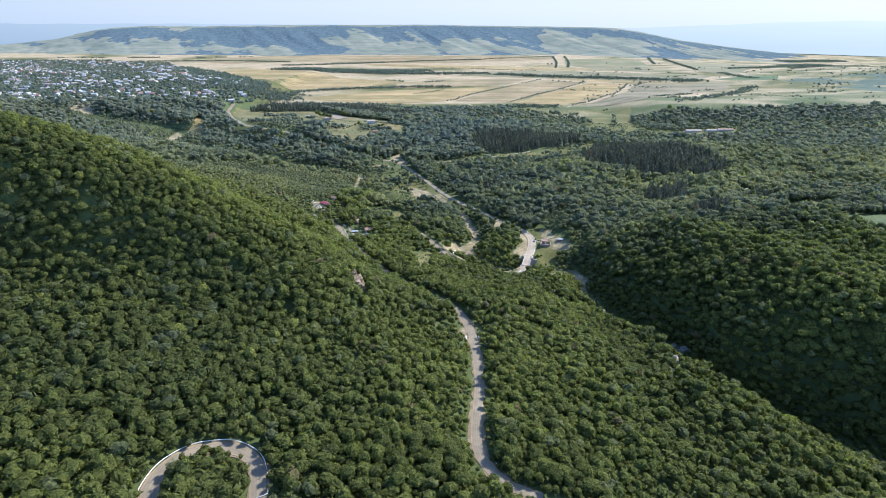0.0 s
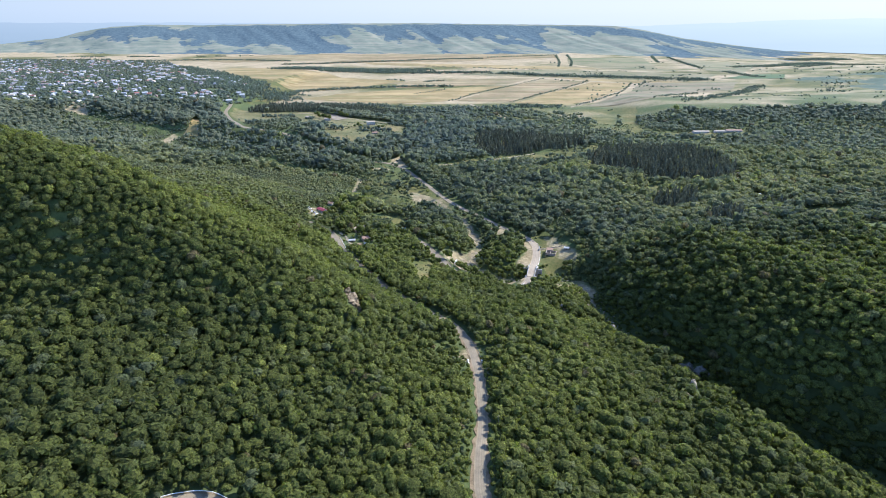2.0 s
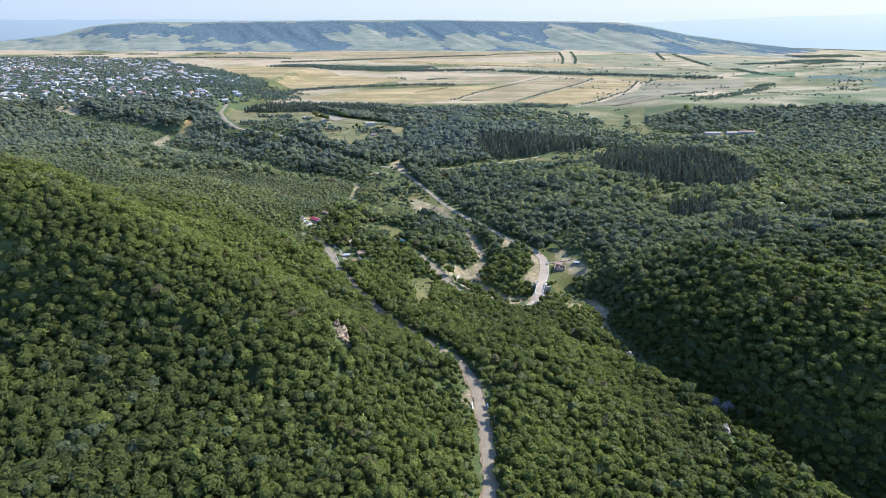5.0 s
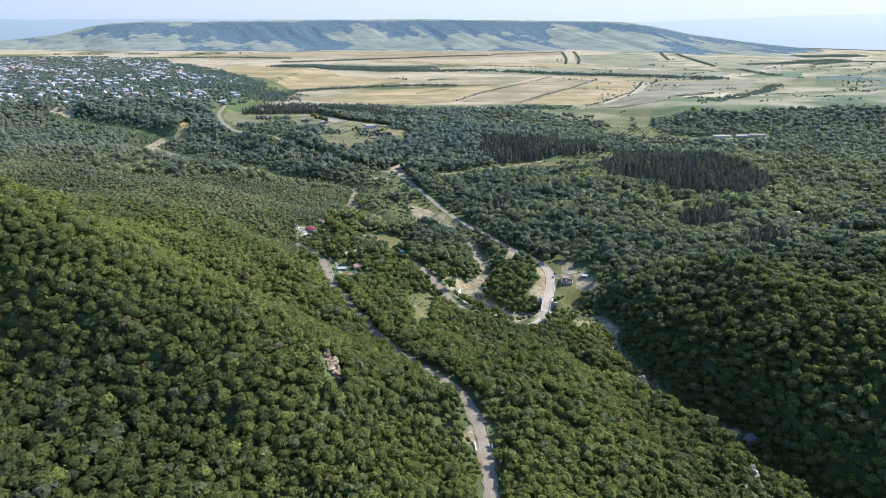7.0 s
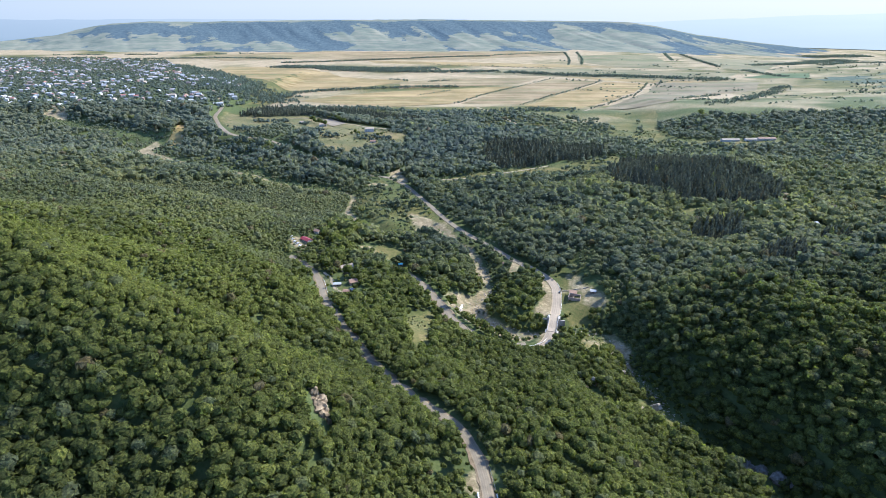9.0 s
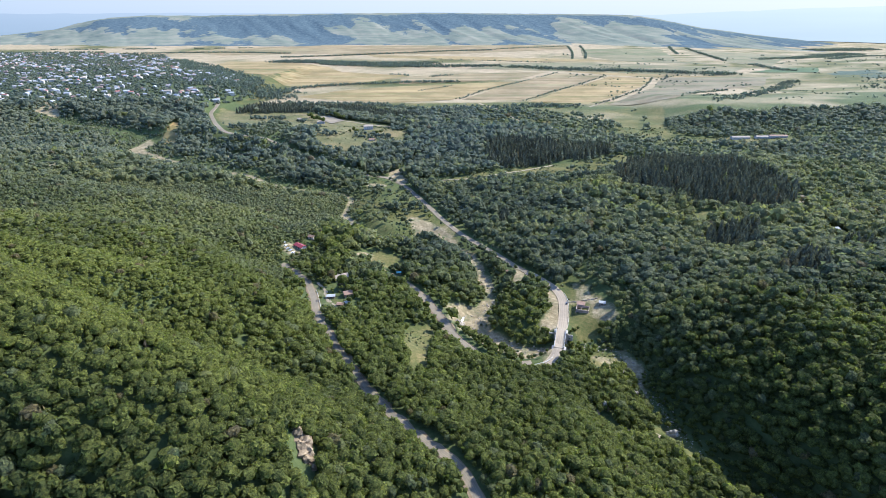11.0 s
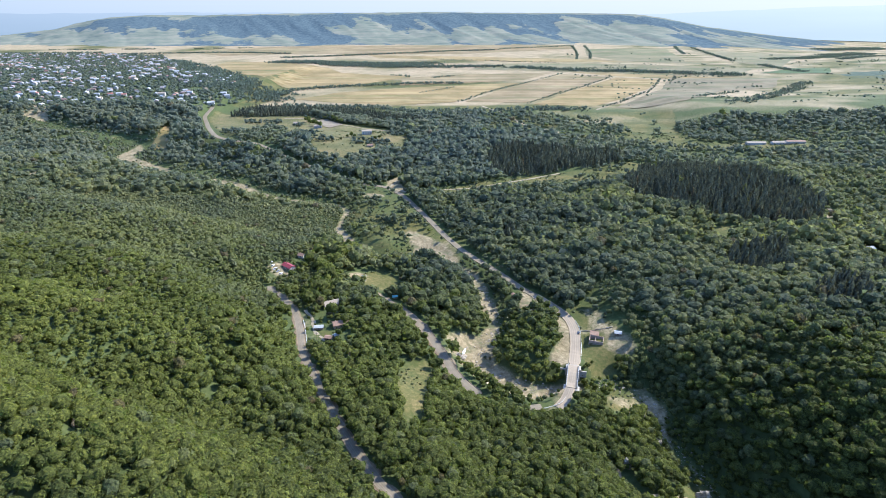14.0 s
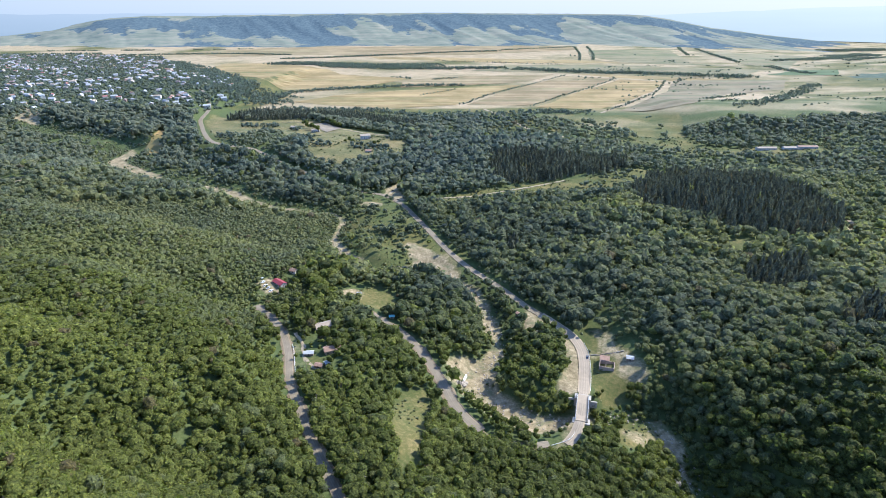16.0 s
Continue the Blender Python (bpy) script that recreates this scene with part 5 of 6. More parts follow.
tagged(np_mesh("village_quarter", np.concatenate(vs), np.concatenate(fs), roofs_material()), "crowded far village houses with pale and reddish roofs", "houses", kind="stuff")


# ---- distance: the table mountain, pale mountains and the hazy sky behind it ----
def mountain_material():
    m, nt, b = nodes_of("hazed_hillside", 1.0, 0.0)
    p = place_node(nt)

    def streaks(turn, scale, detail, rough):
        mp = nt.nodes.new("ShaderNodeMapping")
        mp.inputs["Rotation"].default_value = (0, 0, radians(turn))
        mp.inputs["Scale"].default_value = scale
        nt.links.new(p, mp.inputs["Vector"])
        return noise_node(nt, 1.0, detail, rough, mp.outputs[0])

    wooded = nt.nodes.new("ShaderNodeAttribute")
    wooded.attribute_name = "wooded"
    f = wooded.outputs["Fac"]
    # distance haze painted in: grass greyed, woods turned blue
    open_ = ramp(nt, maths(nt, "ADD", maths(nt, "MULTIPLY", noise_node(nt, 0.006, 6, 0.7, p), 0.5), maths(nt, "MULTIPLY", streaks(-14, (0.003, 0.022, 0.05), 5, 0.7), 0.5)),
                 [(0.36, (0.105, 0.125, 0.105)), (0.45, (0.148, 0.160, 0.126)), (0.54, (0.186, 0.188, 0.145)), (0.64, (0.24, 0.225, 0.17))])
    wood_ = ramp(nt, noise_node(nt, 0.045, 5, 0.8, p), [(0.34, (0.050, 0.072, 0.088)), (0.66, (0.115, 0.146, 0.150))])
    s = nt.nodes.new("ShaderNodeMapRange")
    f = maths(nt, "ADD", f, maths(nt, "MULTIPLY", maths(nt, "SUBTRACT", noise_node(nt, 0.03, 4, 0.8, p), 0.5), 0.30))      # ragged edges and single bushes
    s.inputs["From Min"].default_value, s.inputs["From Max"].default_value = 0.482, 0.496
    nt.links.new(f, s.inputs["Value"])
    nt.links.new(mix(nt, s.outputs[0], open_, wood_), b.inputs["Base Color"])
    return m


mx, my = np.meshgrid(np.linspace(-4700, 4700, 560), np.linspace(3850, 5170, 84))
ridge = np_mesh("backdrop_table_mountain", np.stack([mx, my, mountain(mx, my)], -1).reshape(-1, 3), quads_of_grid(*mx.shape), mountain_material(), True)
# woods hang below the rim as a belt, follow the gullies downhill, and stop at the grassy western shoulder
up_ = uphill(mx, my)
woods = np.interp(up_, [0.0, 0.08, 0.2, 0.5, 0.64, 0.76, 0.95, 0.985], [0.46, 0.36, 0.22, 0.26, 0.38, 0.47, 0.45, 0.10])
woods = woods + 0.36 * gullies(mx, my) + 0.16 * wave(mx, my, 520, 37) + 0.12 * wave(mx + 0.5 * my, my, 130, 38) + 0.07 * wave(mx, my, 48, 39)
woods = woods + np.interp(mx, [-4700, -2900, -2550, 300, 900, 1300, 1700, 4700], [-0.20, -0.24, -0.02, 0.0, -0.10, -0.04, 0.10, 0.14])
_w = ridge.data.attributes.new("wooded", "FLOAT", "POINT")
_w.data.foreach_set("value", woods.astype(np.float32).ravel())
tagged(ridge, "long flat-topped mountain with dry grass and woods, haze in its colours", "mountain", kind="structure")


# glowing sheets: haze and sky brightness are put in as emission
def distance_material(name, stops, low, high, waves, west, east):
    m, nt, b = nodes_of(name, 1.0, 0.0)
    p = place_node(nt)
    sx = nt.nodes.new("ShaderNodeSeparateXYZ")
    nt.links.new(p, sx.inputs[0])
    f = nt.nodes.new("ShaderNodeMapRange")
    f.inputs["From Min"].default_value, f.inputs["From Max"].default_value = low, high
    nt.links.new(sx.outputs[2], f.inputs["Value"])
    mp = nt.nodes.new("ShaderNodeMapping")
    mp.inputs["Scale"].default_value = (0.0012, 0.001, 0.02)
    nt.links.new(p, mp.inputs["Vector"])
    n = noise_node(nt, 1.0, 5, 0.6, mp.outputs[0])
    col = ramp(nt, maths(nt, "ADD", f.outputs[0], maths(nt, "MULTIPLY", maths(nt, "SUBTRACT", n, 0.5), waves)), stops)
    g = nt.nodes.new("ShaderNodeMapRange")          # the haze is painted brightest towards the sun
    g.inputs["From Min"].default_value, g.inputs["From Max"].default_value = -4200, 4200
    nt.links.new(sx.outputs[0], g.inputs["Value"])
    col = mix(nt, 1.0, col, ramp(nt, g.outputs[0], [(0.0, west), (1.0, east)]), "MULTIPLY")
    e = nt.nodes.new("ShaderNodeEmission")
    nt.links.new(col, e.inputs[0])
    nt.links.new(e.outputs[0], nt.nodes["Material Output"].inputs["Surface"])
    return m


def skyline(name, xs, zs, y, jag, mat, label, foot=-420):
    cols = np.linspace(xs[0], xs[-1], 300)
    tops = np.interp(cols, xs, zs) + jag * wave(cols, cols * 0, 260, 51) + 0.5 * jag * wave(cols, cols * 0, 90, 52)
    v = np.stack([np.column_stack([cols, np.full(len(cols), y + 8 * k), foot + (tops - foot) * k]) for k in np.linspace(0, 1, 6)])
    return tagged(np_mesh(name, v.reshape(-1, 3), quads_of_grid(6, len(cols)), mat, True), label, "distance", kind="structure")


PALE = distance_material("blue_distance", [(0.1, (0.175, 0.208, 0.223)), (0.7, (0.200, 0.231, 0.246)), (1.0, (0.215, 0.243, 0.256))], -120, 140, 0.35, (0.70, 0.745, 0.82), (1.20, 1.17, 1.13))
AIR = distance_material("pale_sky", [(0.0, (0.237, 0.260, 0.268)), (0.35, (0.252, 0.271, 0.275)), (1.0, (0.263, 0.278, 0.278))], 90, 420, 0.08, (0.76, 0.80, 0.86), (1.18, 1.11, 1.07))
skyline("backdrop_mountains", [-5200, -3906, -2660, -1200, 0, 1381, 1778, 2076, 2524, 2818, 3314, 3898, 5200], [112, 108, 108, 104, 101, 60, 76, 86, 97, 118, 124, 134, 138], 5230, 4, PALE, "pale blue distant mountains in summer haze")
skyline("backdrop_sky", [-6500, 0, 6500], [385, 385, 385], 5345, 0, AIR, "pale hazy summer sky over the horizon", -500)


# ---- the valley: bridge, rails, houses, cars ----
def thing(name, label, category, m, group=""):
    top = new(name)
    top.matrix_basis = m
    return tagged(top, label, category, group)


def box_part(name, dims, mat, parent, label="", bevel=0.0):
    bm = bmesh.new()
    box(bm, *dims)
    if bevel:
        bmesh.ops.bevel(bm, geom=bm.edges[:], offset=bevel, segments=1, affect="EDGES")
    return part(name, bm, mat, parent, label)


WHITE = plain("weathered_white_paint", (0.58, 0.57, 0.54), (0.78, 0.77, 0.74), 0.8, 0.6, 0.4, 5.0, 0.0)
TARP = plain("turquoise_tarp", (0.10, 0.30, 0.30), (0.20, 0.44, 0.42), 0.8, 0.6, 0.4, 5.0, 0.02)
RUBBER = plain("rubber", (0.015, 0.015, 0.016), (0.03, 0.03, 0.032), 2.0, 0.8, 0.3, 9.0, 0.0)
DARK_STEEL = plain("dark_painted_steel", (0.035, 0.037, 0.04), (0.08, 0.08, 0.085), 1.0, 0.55, 0.4, 6.0, 0.0)

# the bridge: deck over two abutments, a row of white posts with dark rails on each side
line, zr, _h = road_lines["bridge_road"]
B0, B1 = Vector((89.6, 531.5)), Vector((94.7, 551.5))
deck_len = (B1 - B0).length
deck_turn = math.degrees(math.atan2(B1.y - B0.y, B1.x - B0.x))
bridge = thing("road_bridge", "concrete road bridge with white posts over the stony river", "bridge", pose(B0.x, B0.y, -4.6, 0, 0, deck_turn))
box_part("deck", (-3, deck_len + 3, -4.2, 4.2, -1.0, -0.10), DUSTY, bridge, bevel=0.05)
for s in (-1, 1):
    box_part("girder", (0, deck_len, s * 2.6 - 0.35, s * 2.6 + 0.35, -2.2, -1.0), CONCRETE, bridge)
    box_part("kerb", (-2, deck_len + 2, s * 3.85 - 0.25, s * 3.85 + 0.25, -0.02, 0.36), CONCRETE, bridge, bevel=0.04)
    rail = box_part("railing", (-2, deck_len + 2, s * 3.9 - 0.05, s * 3.9 + 0.05, 1.16, 1.32), DARK_STEEL, bridge, "dark steel railing")
    box_part("lower_rail", (-2, deck_len + 2, s * 3.9 - 0.04, s * 3.9 + 0.04, 0.72, 0.84), DARK_STEEL, rail)
    n = 11
    for k in range(n + 1):
        xx = -2 + (deck_len + 4) * k / n
        box_part("post", (xx - 0.22, xx + 0.22, s * 3.9 - 0.16, s * 3.9 + 0.16, 0.3, 1.45), WHITE, rail, "white concrete post", 0.03)
for x0, x1 in ((-4.5, 0.6), (deck_len - 0.6, deck_len + 4.5)):
    box_part("abutment", (x0, x1, -5.6, 5.6, -11.5, -0.9), CONCRETE, bridge, "grey concrete abutment", 0.08)
for s in (-1, 1):
    box_part("wing_wall", (deck_len + 1.0, deck_len + 2.0, s * 7.8 - 2.2, s * 7.8 + 2.2, -8.5, -3.2), CONCRETE, bridge, "low concrete wing wall", 0.05)


def guardrail(nodes, side, label, white=True, z_line=None):
    """A steel beam on posts along a road's edge, one thing."""
    p = spline(nodes, 3.0)
    z = ground_at(p[:, 0], p[:, 1]) + 0.35
    z = even_profile(z, 5) if len(z) > 6 else z
    top = thing("guardrail", label, "guardrail", pose(p[0, 0], p[0, 1], z[0]), "guardrails")
    bm = bmesh.new()
    prev = None
    t = np.gradient(p, axis=0)
    t /= np.linalg.norm(t, axis=1)[:, None]
    for (x, y), (tx, ty), h in zip(p, t, z):
        ring = [bm.verts.new((x - p[0, 0] + ty * o, y - p[0, 1] - tx * o, h - z[0] + q)) for o, q in ((-0.07, 0.42), (0.07, 0.42), (0.13, 0.58), (0.07, 0.78), (-0.07, 0.78))]
        if prev:
            for i in range(5):
                bm.faces.new((prev[i], prev[(i + 1) % 5], ring[(i + 1) % 5], ring[i]))
        prev = ring
    part("beam", bm, WHITE if white else DARK_STEEL, top)
    for (x, y), h in zip(p[::2], z[::2]):
        dx, dy, dz = x - p[0, 0], y - p[0, 1], h - z[0]
        box_part("post", (dx - 0.08, dx + 0.08, dy - 0.08, dy + 0.08, dz - 0.9, dz + 0.62), STEEL, top)
    return top


def beside(key, y0, y1, off, x0=-9999, x1=9999):
    """Nodes along a road's edge between two norths; off: metres to its right."""
    ln, z, half = road_lines[key]
    t = np.gradient(ln, axis=0)
    t /= np.linalg.norm(t, axis=1)[:, None]
    p = ln + np.stack([t[:, 1], -t[:, 0]], 1) * off
    m = (ln[:, 1] >= y0) & (ln[:, 1] <= y1) & (ln[:, 0] >= x0) & (ln[:, 0] <= x1)
    return [tuple(q) for q in p[m][::2]]


guardrail(beside("hairpin", 150, 190, -4.0), 1, "white steel guardrail round the outside of a hairpin bend")
guardrail(beside("main", 185, 196, 4.0), 1, "white steel guardrail on the outside of a bend")
guardrail(beside("main", 322, 345, 4.0), 1, "short dark steel guardrail above the wooded slope", False)
guardrail(beside("main", 540, 585, 4.0), 1, "pale steel guardrail along the valley road")
guardrail(beside("second", 512, 600, -3.6, -20, 30), 1, "dark steel railing above the river bank", False)
guardrail([(86, 530), (84, 522), (80, 515), (74, 511), (66, 508)], 1, "white curved guardrail at the bridge end")
guardrail(beside("bridge_road", 560, 630, 4.6), 1, "pale low fence rail along the road")


def car(paint, label, m, long=4.3, tall=1.45):
    top = thing("parked_car", label, "car", m, "parked cars")
    bm = bmesh.new()
    box(bm, -long / 2, long / 2, -0.88, 0.88, 0.28, 0.86)
    bmesh.ops.bevel(bm, geom=bm.edges[:], offset=0.12, segments=2, affect="EDGES")
    body = part("body", bm, paint, top)
    bm = bmesh.new()
    v = box(bm, -long * 0.30, long * 0.22, -0.78, 0.78, 0.84, tall)
    for q in v[4:]:
        q.co.x *= 0.74
        q.co.y *= 0.86
    part("cabin", bm, GLASS, top, "dark glass cabin")
    bm = bmesh.new()
    box(bm, -long * 0.20, long * 0.145, -0.66, 0.66, tall - 0.03, tall + 0.04)
    part("car_roof", bm, paint, top)
    for sx in (-1, 1):
        for sy in (-1, 1):
            bm = bmesh.new()
            bmesh.ops.create_cone(bm, cap_ends=True, segments=12, radius1=0.32, radius2=0.32, depth=0.2, matrix=pose(sx * long * 0.31, sy * 0.82, 0.32, 90, 0, 0))
            part("wheel", bm, RUBBER, top)
    return top


def paint(name, c):
    m, nt, b = nodes_of(name, 0.3, 0.5)
    b.inputs["Base Color"].default_value = (*c, 1)
    b.inputs["Coat Weight"].default_value = 0.5
    return m


CAR_WHITE, CAR_SILVER, CAR_DARK = paint("white_car_paint", (0.75, 0.75, 0.75)), paint("silver_car_paint", (0.42, 0.43, 0.45)), paint("dark_car_paint", (0.03, 0.032, 0.04))
for x, y, turn, pnt, label in [(-172, 688, 60, CAR_WHITE, "white parked car on a gravel yard"), (-168.5, 683.5, 60, CAR_WHITE, "white parked car beside a red-roofed house"), (-165, 680.5, 60, CAR_SILVER, "silver parked car beside a red-roofed house"),
                               (-161.5, 677, 60, CAR_WHITE, "white parked car at the end of a row"), (-158.5, 673.5, 60, CAR_SILVER, "silver parked car at the end of a row"), (-175, 693, 60, CAR_WHITE, "white parked car under trees"),
                               (109.5, 604, 75, CAR_DARK, "dark parked car at the roadside by a ruin"), (-118, 697, 10, CAR_WHITE, "white parked van under garden trees"), (-112, 655, 30, CAR_SILVER, "silver parked car on a yard")]:
    car(pnt, label, at_ground(x, y, turn))

restaurant = house("roadside_house", 13, 6.5, 3.0, 1.3, PLASTER, TIN_RED, "long low house with a crimson tin roof", windows=4, detail=True)
restaurant.matrix_basis = at_ground(-157, 689, -40)
h = house("small_house", 6, 5, 2.8, 1.3, PLASTER, RUST, "small house with a rust-red roof among trees", windows=1, detail=True)
h.matrix_basis = at_ground(-150, 712, -20)
h = house("farm_house", 13, 8, 3.6, 1.9, BRICKWORK, SLATE, "old house with a weathered grey roof among trees", windows=3, detail=True)
h.matrix_basis = at_ground(-97, 608, 28)
h = house("farm_house", 11.5, 6.5, 3.4, 1.6, BRICKWORK, RUST, "brick house with a brown roof beside a yard", windows=3, detail=True)
h.matrix_basis = at_ground(-83, 573, 25)
h = house("shed", 6.5, 3.6, 2.4, 0.6, WOOD, TIN, "small timber shed with a white tin roof", windows=1)
h.matrix_basis = at_ground(-99, 569, 5)
h = house("shed", 3.4, 3.0, 2.2, 0.6, WOOD, TIN, "tiny hut with a pale blue-white roof", windows=1)
h.matrix_basis = at_ground(-83, 556, 40)
h = house("shed", 5.0, 3.5, 2.3, 0.6, WOOD, RUST, "low shed with a brown roof", windows=1)
h.matrix_basis = at_ground(-88, 553, -10)
h = house("shed", 3.6, 3.0, 2.4, 0.6, WOOD, TIN, "small hut with a white roof by a meadow", windows=1)
h.matrix_basis = at_ground(-84, 689, 15)
h = house("shed", 5.0, 4.0, 2.6, 0.5, WOOD, TIN, "small hut with a white tin roof beside a ruin", windows=1)
h.matrix_basis = at_ground(139, 594, -15)
h = house("shed", 4.0, 3.0, 2.3, 0.7, WOOD, TARP, "shelter with a turquoise roof", windows=1)
h.matrix_basis = at_ground(-49, 648, 10)
h = house("farm_house", 9, 6, 3.2, 1.5, PLASTER, TIN, "white house with a tin roof in a clearing", windows=2, detail=True)
h.matrix_basis = at_ground(404, 700, 20)
h = house("kiosk", 4, 3, 2.5, 0.6, WOOD, RUST, "small red-brown kiosk beside the road", windows=1)
h.matrix_basis = at_ground(62, 668, -40)
# the long sheds on the eastern flats and the buildings of the terrace
for x, y, w, rm, lab in [(560, 1222, 34, SLATE, "long pale farm building with a weathered roof"), (598, 1218, 22, SLATE, "long pale farm building"), (630, 1220, 34, RUST, "long farm building with a reddish roof")]:
    h = house("farm_building", w, 9, 4.0, 1.6, PLASTER, rm, lab, windows=4, detail=True)
    h.matrix_basis = at_ground(x, y, 0)
for x, y, w, d, hh, rm, st, turn, lab in [(-165, 1262, 18, 10, 7.0, SLATE, 2, 15, "two-storey pale building with a grey roof on a meadow"), (-281, 1352, 16, 9, 4.5, SLATE, 1, 10, "low grey building beside a concrete yard"),
                                         (-146, 1172, 10, 7, 3.4, RUST, 1, 10, "small white house with a reddish roof"), (-340, 1400, 10, 7, 3.4, SLATE, 1, 0, "small shed on a meadow"),
                                         (-602, 1578, 24, 14, 7.0, TIN, 2, 20, "large white hall above the village road")]:
    h = house("building", w, d, hh, 1.8, PLASTER, rm, lab, windows=4, detail=True, storeys=st)
    h.matrix_basis = at_ground(x, y, turn)
pad = [(-314, 1440), (-286, 1466), (-234, 1392), (-250, 1336), (-270, 1368)]
field(pad, ASPHALT, "pale concrete yard on the terrace")["category"] = "yard"

# the roofless ruin: four brick walls with an empty floor and one rusty roof left at its end
ruin = thing("ruined_building", "roofless brick ruin with a rusty lean-to roof", "ruin", at_ground(121, 590, -18))
for dims in ((-5.6, 5.6, -4.4, -3.9, -1, 2.9), (-5.6, 5.6, 3.9, 4.4, -1, 2.7), (-5.6, -5.1, -3.9, 3.9, -1, 2.9), (5.1, 5.6, -3.9, 3.9, -1, 2.6), (-1.0, -0.6, -3.9, 3.9, -1, 2.2)):
    box_part("wall", dims, BRICKWORK, ruin, "broken brick wall", 0.06)
bm = bmesh.new()
v = box(bm, -6.0, 1.5, 4.0, 9.5, 2.9, 3.1)
for q in v:
    q.co.z += 0.10 * (q.co.y - 4.0)
part("roof", bm, RUST, ruin, "rusty lean-to roof")
box_part("back_wall", (-5.8, 1.2, 9.0, 9.4, -1, 3.3), BRICKWORK, ruin)


culvert = thing("road_culvert", "low white concrete parapets of a culvert beside the road", "culvert", pose(20.6, 320, float(ground_at(20.6, 320)) + 0.3, 0, 0, 4))
for s in (-1, 1):
    box_part("parapet", (s * 4.4 - 0.3, s * 4.4 + 0.3, -2.6, 2.6, -1.2, 0.75), WHITE, culvert, "white parapet wall", 0.05)


def pole(x, y, tall=8.5):
    top = thing("utility_pole", "grey timber utility pole with a cross-arm by the road", "pole", at_ground(x, y, 20), "utility poles")
    bm = bmesh.new()
    bmesh.ops.create_cone(bm, cap_ends=True, segments=8, radius1=0.17, radius2=0.11, depth=tall + 1, matrix=pose(0, 0, tall / 2 - 0.5))
    part("shaft", bm, WOOD, top)
    box_part("cross_arm", (-0.8, 0.8, -0.06, 0.06, tall - 0.7, tall - 0.55), WOOD, top)
    for k in (-0.7, 0, 0.7):
        box_part("insulator", (k - 0.05, k + 0.05, -0.05, 0.05, tall - 0.55, tall - 0.35), WHITE, top)


for x, y in [(-108, 592), (-95, 548), (-78, 508), (-58, 474), (-38, 441), (27, 300), (29, 252), (105, 655), (92, 680), (76, 705)]:
    pole(x, y)


def rock(x, y, size, seed, label, mat=None, group="rocks", sink=0.35, flat=0.8):
    """A craggy outcrop: broken, layered faces."""
    bm = bmesh.new()
    bmesh.ops.create_icosphere(bm, subdivisions=3, radius=1.0)
    for q in bm.verts:
        n = noise.noise(q.co * 1.3 + Vector((seed, 0, 0))) * 0.5 + noise.noise(q.co * 3.4 + Vector((0, seed, 0))) * 0.28
        q.co *= 0.85 + n
        q.co.z = round(q.co.z * 5) / 5 * 0.6 + q.co.z * 0.4
        q.co = Vector((q.co.x * size[0], q.co.y * size[1], q.co.z * size[2] * flat))
    me = bpy.data.meshes.new("rock_outcrop")
    bm.to_mesh(me)
    bm.free()
    me.materials.append(mat or ROCK)
    ob = new("rock_outcrop", me)
    ob.matrix_basis = at_ground(x, y, seed * 37 % 360, -size[2] * sink)
    return tagged(ob, label, "rock", group)


for k, (x, y, s) in enumerate([(-64, 352, (5, 4.5, 5.5)), (-62, 348, (5.5, 4.5, 5)), (-60.5, 344.5, (5, 4.5, 4.5)), (-58.5, 341, (3.5, 3, 3)), (-66, 355, (3, 3, 4)), (-74, 354, (2, 1.5, 4)), (-55, 338, (1.8, 1.5, 3)), (-129, 363, (1.6, 1.3, 4)), (-104, 318, (1.0, 0.9, 4))]):
    rock(x, y, s, k + 1, "warm pale limestone crag on the wooded crest", CRAG, sink=0.05)
for k, (x, y, s) in enumerate([(8, 566, (3, 2, 3)), (12, 575, (5, 3, 2.5)), (16, 560, (4, 3, 2)), (100, 533, (4, 2, 1.5)), (108, 530, (3, 2, 1.4)), (135, 512, (3, 2, 1.5)), (139, 500, (3, 3, 2)), (140, 490, (3, 2, 2)), (106, 452, (3, 2, 6)), (150, 446, (5, 3, 5)),
                               (106, 452, (1.5, 1.2, 1.5)), (163, 318, (2.6, 3.4, 6.5)), (167, 327, (2.0, 2.6, 4.5))]):
    rock(x, y, s, k + 20, "pale weathered rock on the river bank", group="river rocks")

slab = box_part("concrete_slab", (-0.6, 0.6, -4.0, 4.0, -0.5, 2.4), WHITE, None, bevel=0.08)
slab.matrix_basis = at_ground(13, 584, -20)
tagged(slab, "white concrete slab standing on the eroded river bank", "slab")

# rock colour darkened to stand in for the shade that lies there
SHADED_CLIFF = plain("shade_darkened_cliff", (0.085, 0.078, 0.068), (0.20, 0.18, 0.155), 0.3, 0.95, 0.1, 1.2, 0.3)
for k, (x, y, s) in enumerate([(190, 394, (5, 4.5, 6)), (196, 388, (5, 5, 7)), (202, 381, (5, 5, 6.5)), (208, 373, (4, 4, 5))]):
    rock(x, y, s, k + 60, "grey cliff at the foot of the shaded slope, shade in its colour", SHADED_CLIFF, "cliffs", sink=0.0)

# the tumbled wall by the ruin
wall = thing("low_wall", "low tumbled rubble wall beside a ruined house", "wall", at_ground(112.5, 607))
base = wall.matrix_basis.translation
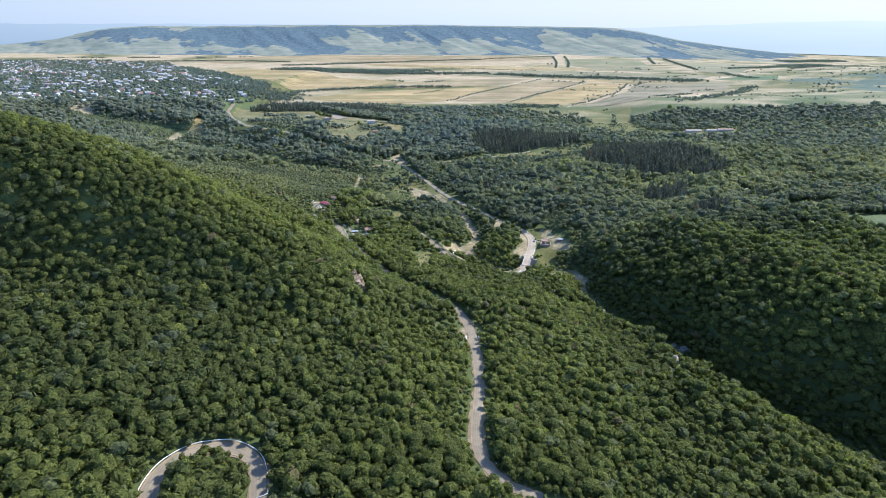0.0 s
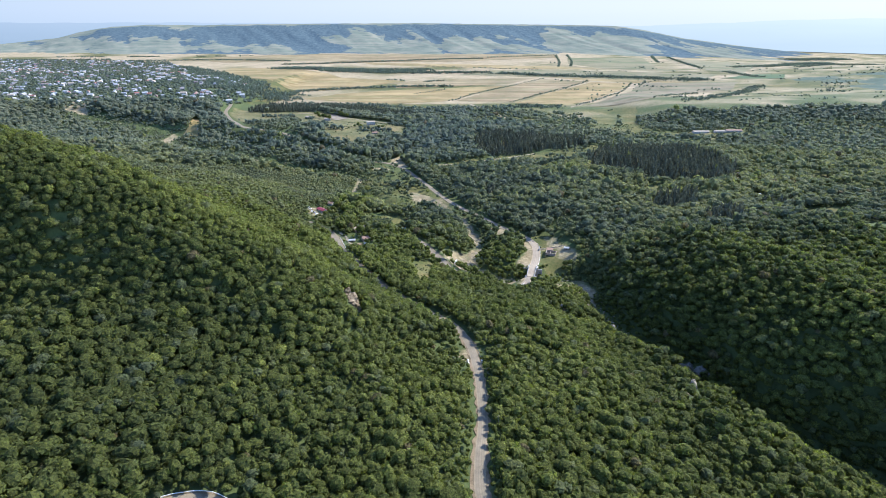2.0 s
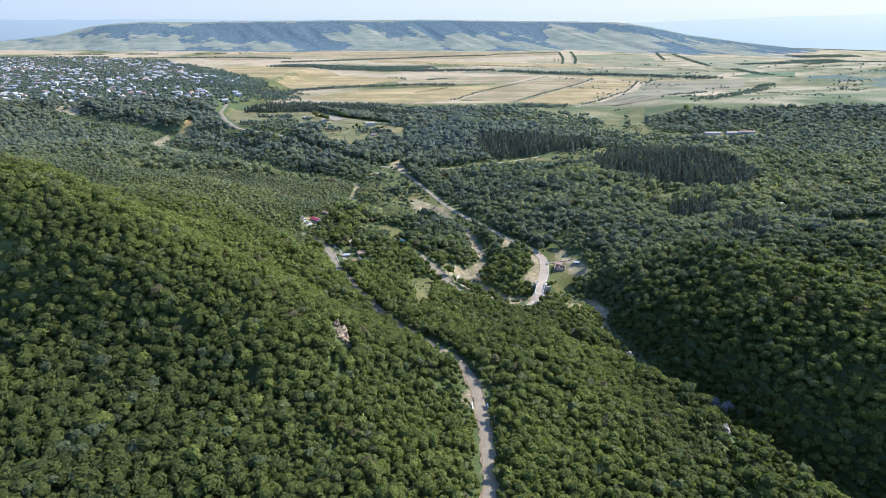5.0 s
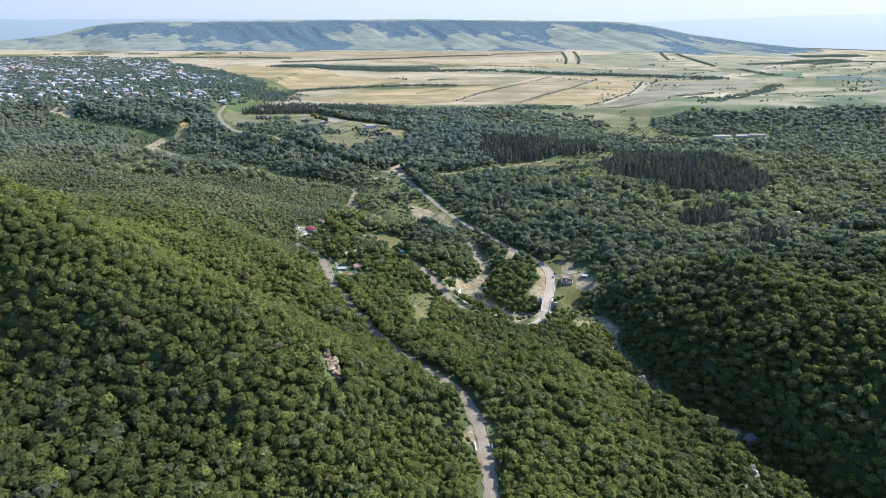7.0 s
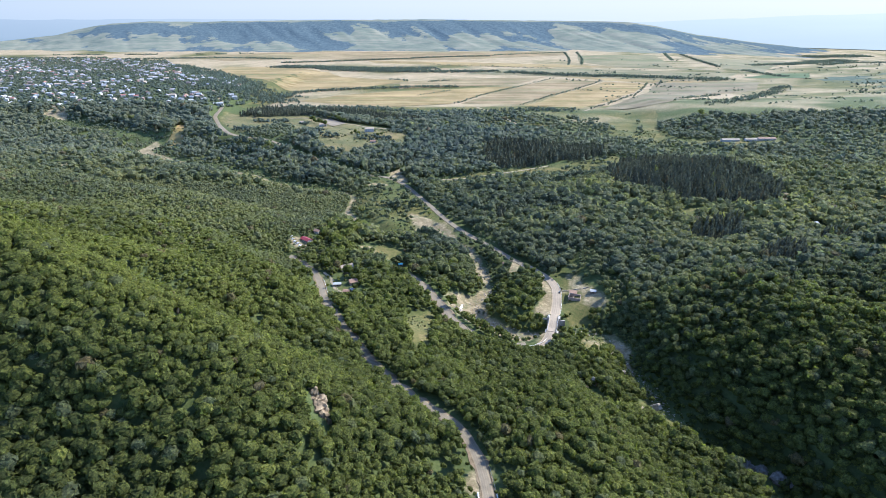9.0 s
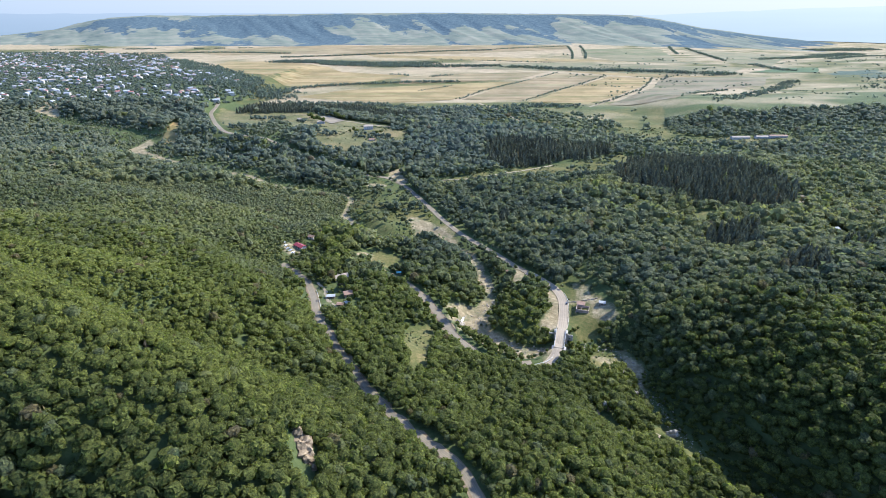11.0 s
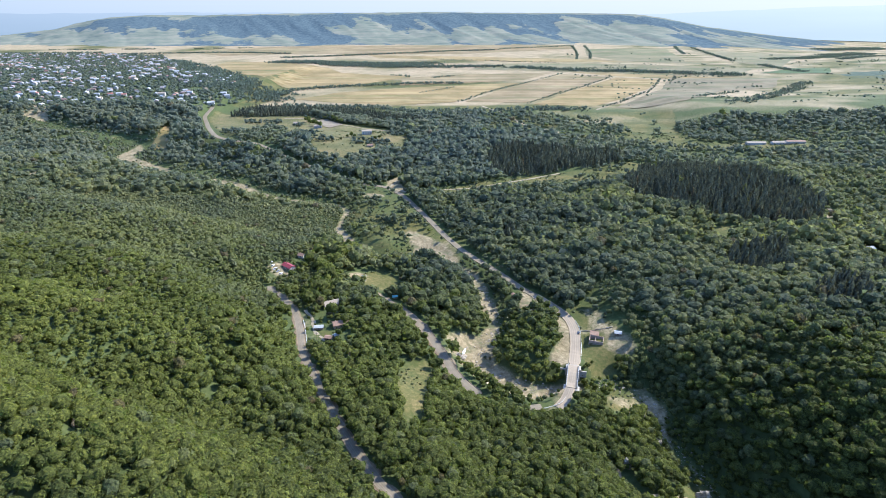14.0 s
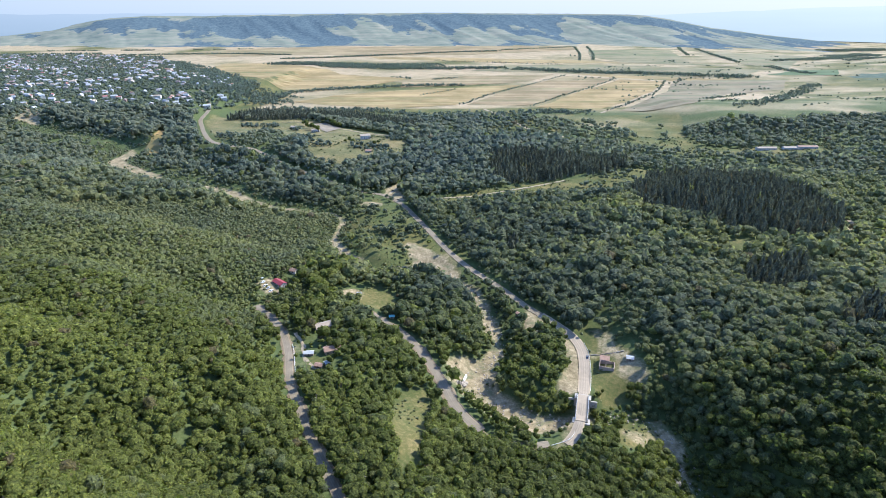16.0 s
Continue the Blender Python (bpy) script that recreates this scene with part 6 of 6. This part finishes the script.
for k in range(9):
    x, y = 113.5 + 2.9 * k, 607 - 0.15 * k + 0.25 * math.sin(k * 2.3)
    z = float(ground_at(x, y)) - base.z
    part_ = box_part("stretch", (-1.35, 1.35, -0.28 - 0.05 * (k % 3), 0.28, -0.5, 0.65 + 0.3 * math.sin(k * 1.9)), ROCK, wall, bevel=0.09)
    part_.matrix_basis = pose(x - base.x, y - base.y, z, 0, 0, 5 * math.sin(k * 3.1) - 3)

# boulders strewn over the river bed, as stuff
rng = np.random.RandomState(7)
vs, fs = [], []
bed = river_line[(river_line[:, 1] < 860) & (river_line[:, 1] > 430)]
ico = bmesh.new()
bmesh.ops.create_icosphere(ico, subdivisions=1, radius=1.0)
iv = np.array([q.co[:] for q in ico.verts])
fv = np.array([[q.index for q in f.verts] for f in ico.faces])
ico.free()
for k in range(1500):
    c = bed[rng.randint(len(bed))] + rng.randn(2) * 4.5
    s = 0.25 + 0.7 * rng.rand() ** 3
    vs.append(iv * s * (0.7 + 0.6 * rng.rand(len(iv), 1)) * [1, 1, 0.6] + [c[0], c[1], float(ground_at(c[0], c[1])) + s * 0.15])
    fs.append(fv + k * len(iv))
tagged(np_mesh("river_boulders", np.concatenate(vs), np.concatenate(fs), ROCK), "pale boulders strewn over the stony river bed", "stones", kind="stuff")

# ---- single trees along the nearest roads ----
kinds = []
for k in range(7):
    top = new("broad_leaved_tree")
    tagged(top, "leafy broad-leaved tree with a rounded uneven crown", "tree", "trees on the near slope")
    tri, nv, shade = crown_template(190, 0.16, 900 + k, heart=NEAR_HEART)
    r, tall = 2.9 + 0.25 * (k % 4), 3.0 + 0.3 * (k % 3)
    v = tri.reshape(-1, 3) * [r, r, tall] + [0, 0, 2.0 + tall * 0.75]
    crown = np_mesh("crown", v, np.arange(len(v)).reshape(-1, 3), LEAF, False, np.full(len(tri), 0.25 + 0.08 * k), nv.reshape(-1, 3), shade)
    crown.parent = top
    bm = bmesh.new()
    bmesh.ops.create_cone(bm, cap_ends=True, segments=7, radius1=0.24, radius2=0.10, depth=5.0, matrix=pose(0, 0, 2.2))
    for a in range(4):
        ang = a * 1.6 + k
        bmesh.ops.create_cone(bm, cap_ends=True, segments=5, radius1=0.10, radius2=0.03, depth=2.6, matrix=pose(0.8 * math.cos(ang), 0.8 * math.sin(ang), 3.9) @ pose(0, 0, 0, 0, 45, math.degrees(ang)))
    part("trunk", bm, BARK, top)
    kinds.append(top)
SINGLE += [(-326 + 6.5 * k, 1432 - 10 * k + 5 * math.sin(k * 2.1), 1.5 + 0.3 * math.sin(k * 1.7)) for k in range(9)]          # the trees round the concrete yard
SINGLE += [(-284 + 7 * k, 1470 - 11 * k, 1.6 + 0.3 * math.sin(k)) for k in range(7)]
SINGLE += [(-190, 1238, 1.3), (-183, 1232, 1.1), (-196, 1228, 1.0), (-142, 1215, 1.2), (-135, 1222, 1.0)]
SINGLE += [(133, 568, 1.0), (138, 566, 1.15), (143, 561, 1.0), (136, 560, 1.1), (141, 555, 0.9), (130, 563, 0.8), (134, 555, 0.85)]          # the clump behind the ruin's meadow
SINGLE += [(104, 537, 0.8), (109, 540, 0.95), (115, 537, 0.8), (99, 528, 0.75), (104, 525, 1.0), (110, 529, 0.85), (99, 519, 0.85), (104, 515, 0.95), (110, 518, 0.7)]          # beside the bridge
SINGLE += [(84, 554, 0.6), (80, 549, 0.7), (79, 526, 0.5), (112, 565, 0.45), (108, 560, 0.5), (104, 555, 0.45), (70, 500, 0.8), (64, 499, 0.9), (76, 503, 0.7), (97, 628, 0.7), (93, 619, 0.8)]
for k, (x, y, s) in enumerate(SINGLE):
    m = at_ground(x, y, k * 77 % 360) @ Matrix.Diagonal((s, s, s, 1))
    if k < len(kinds):
        kinds[k].matrix_basis = m
    else:
        o = copy_thing(kinds[k % 7], m)
        o.scale = (s, s, s)
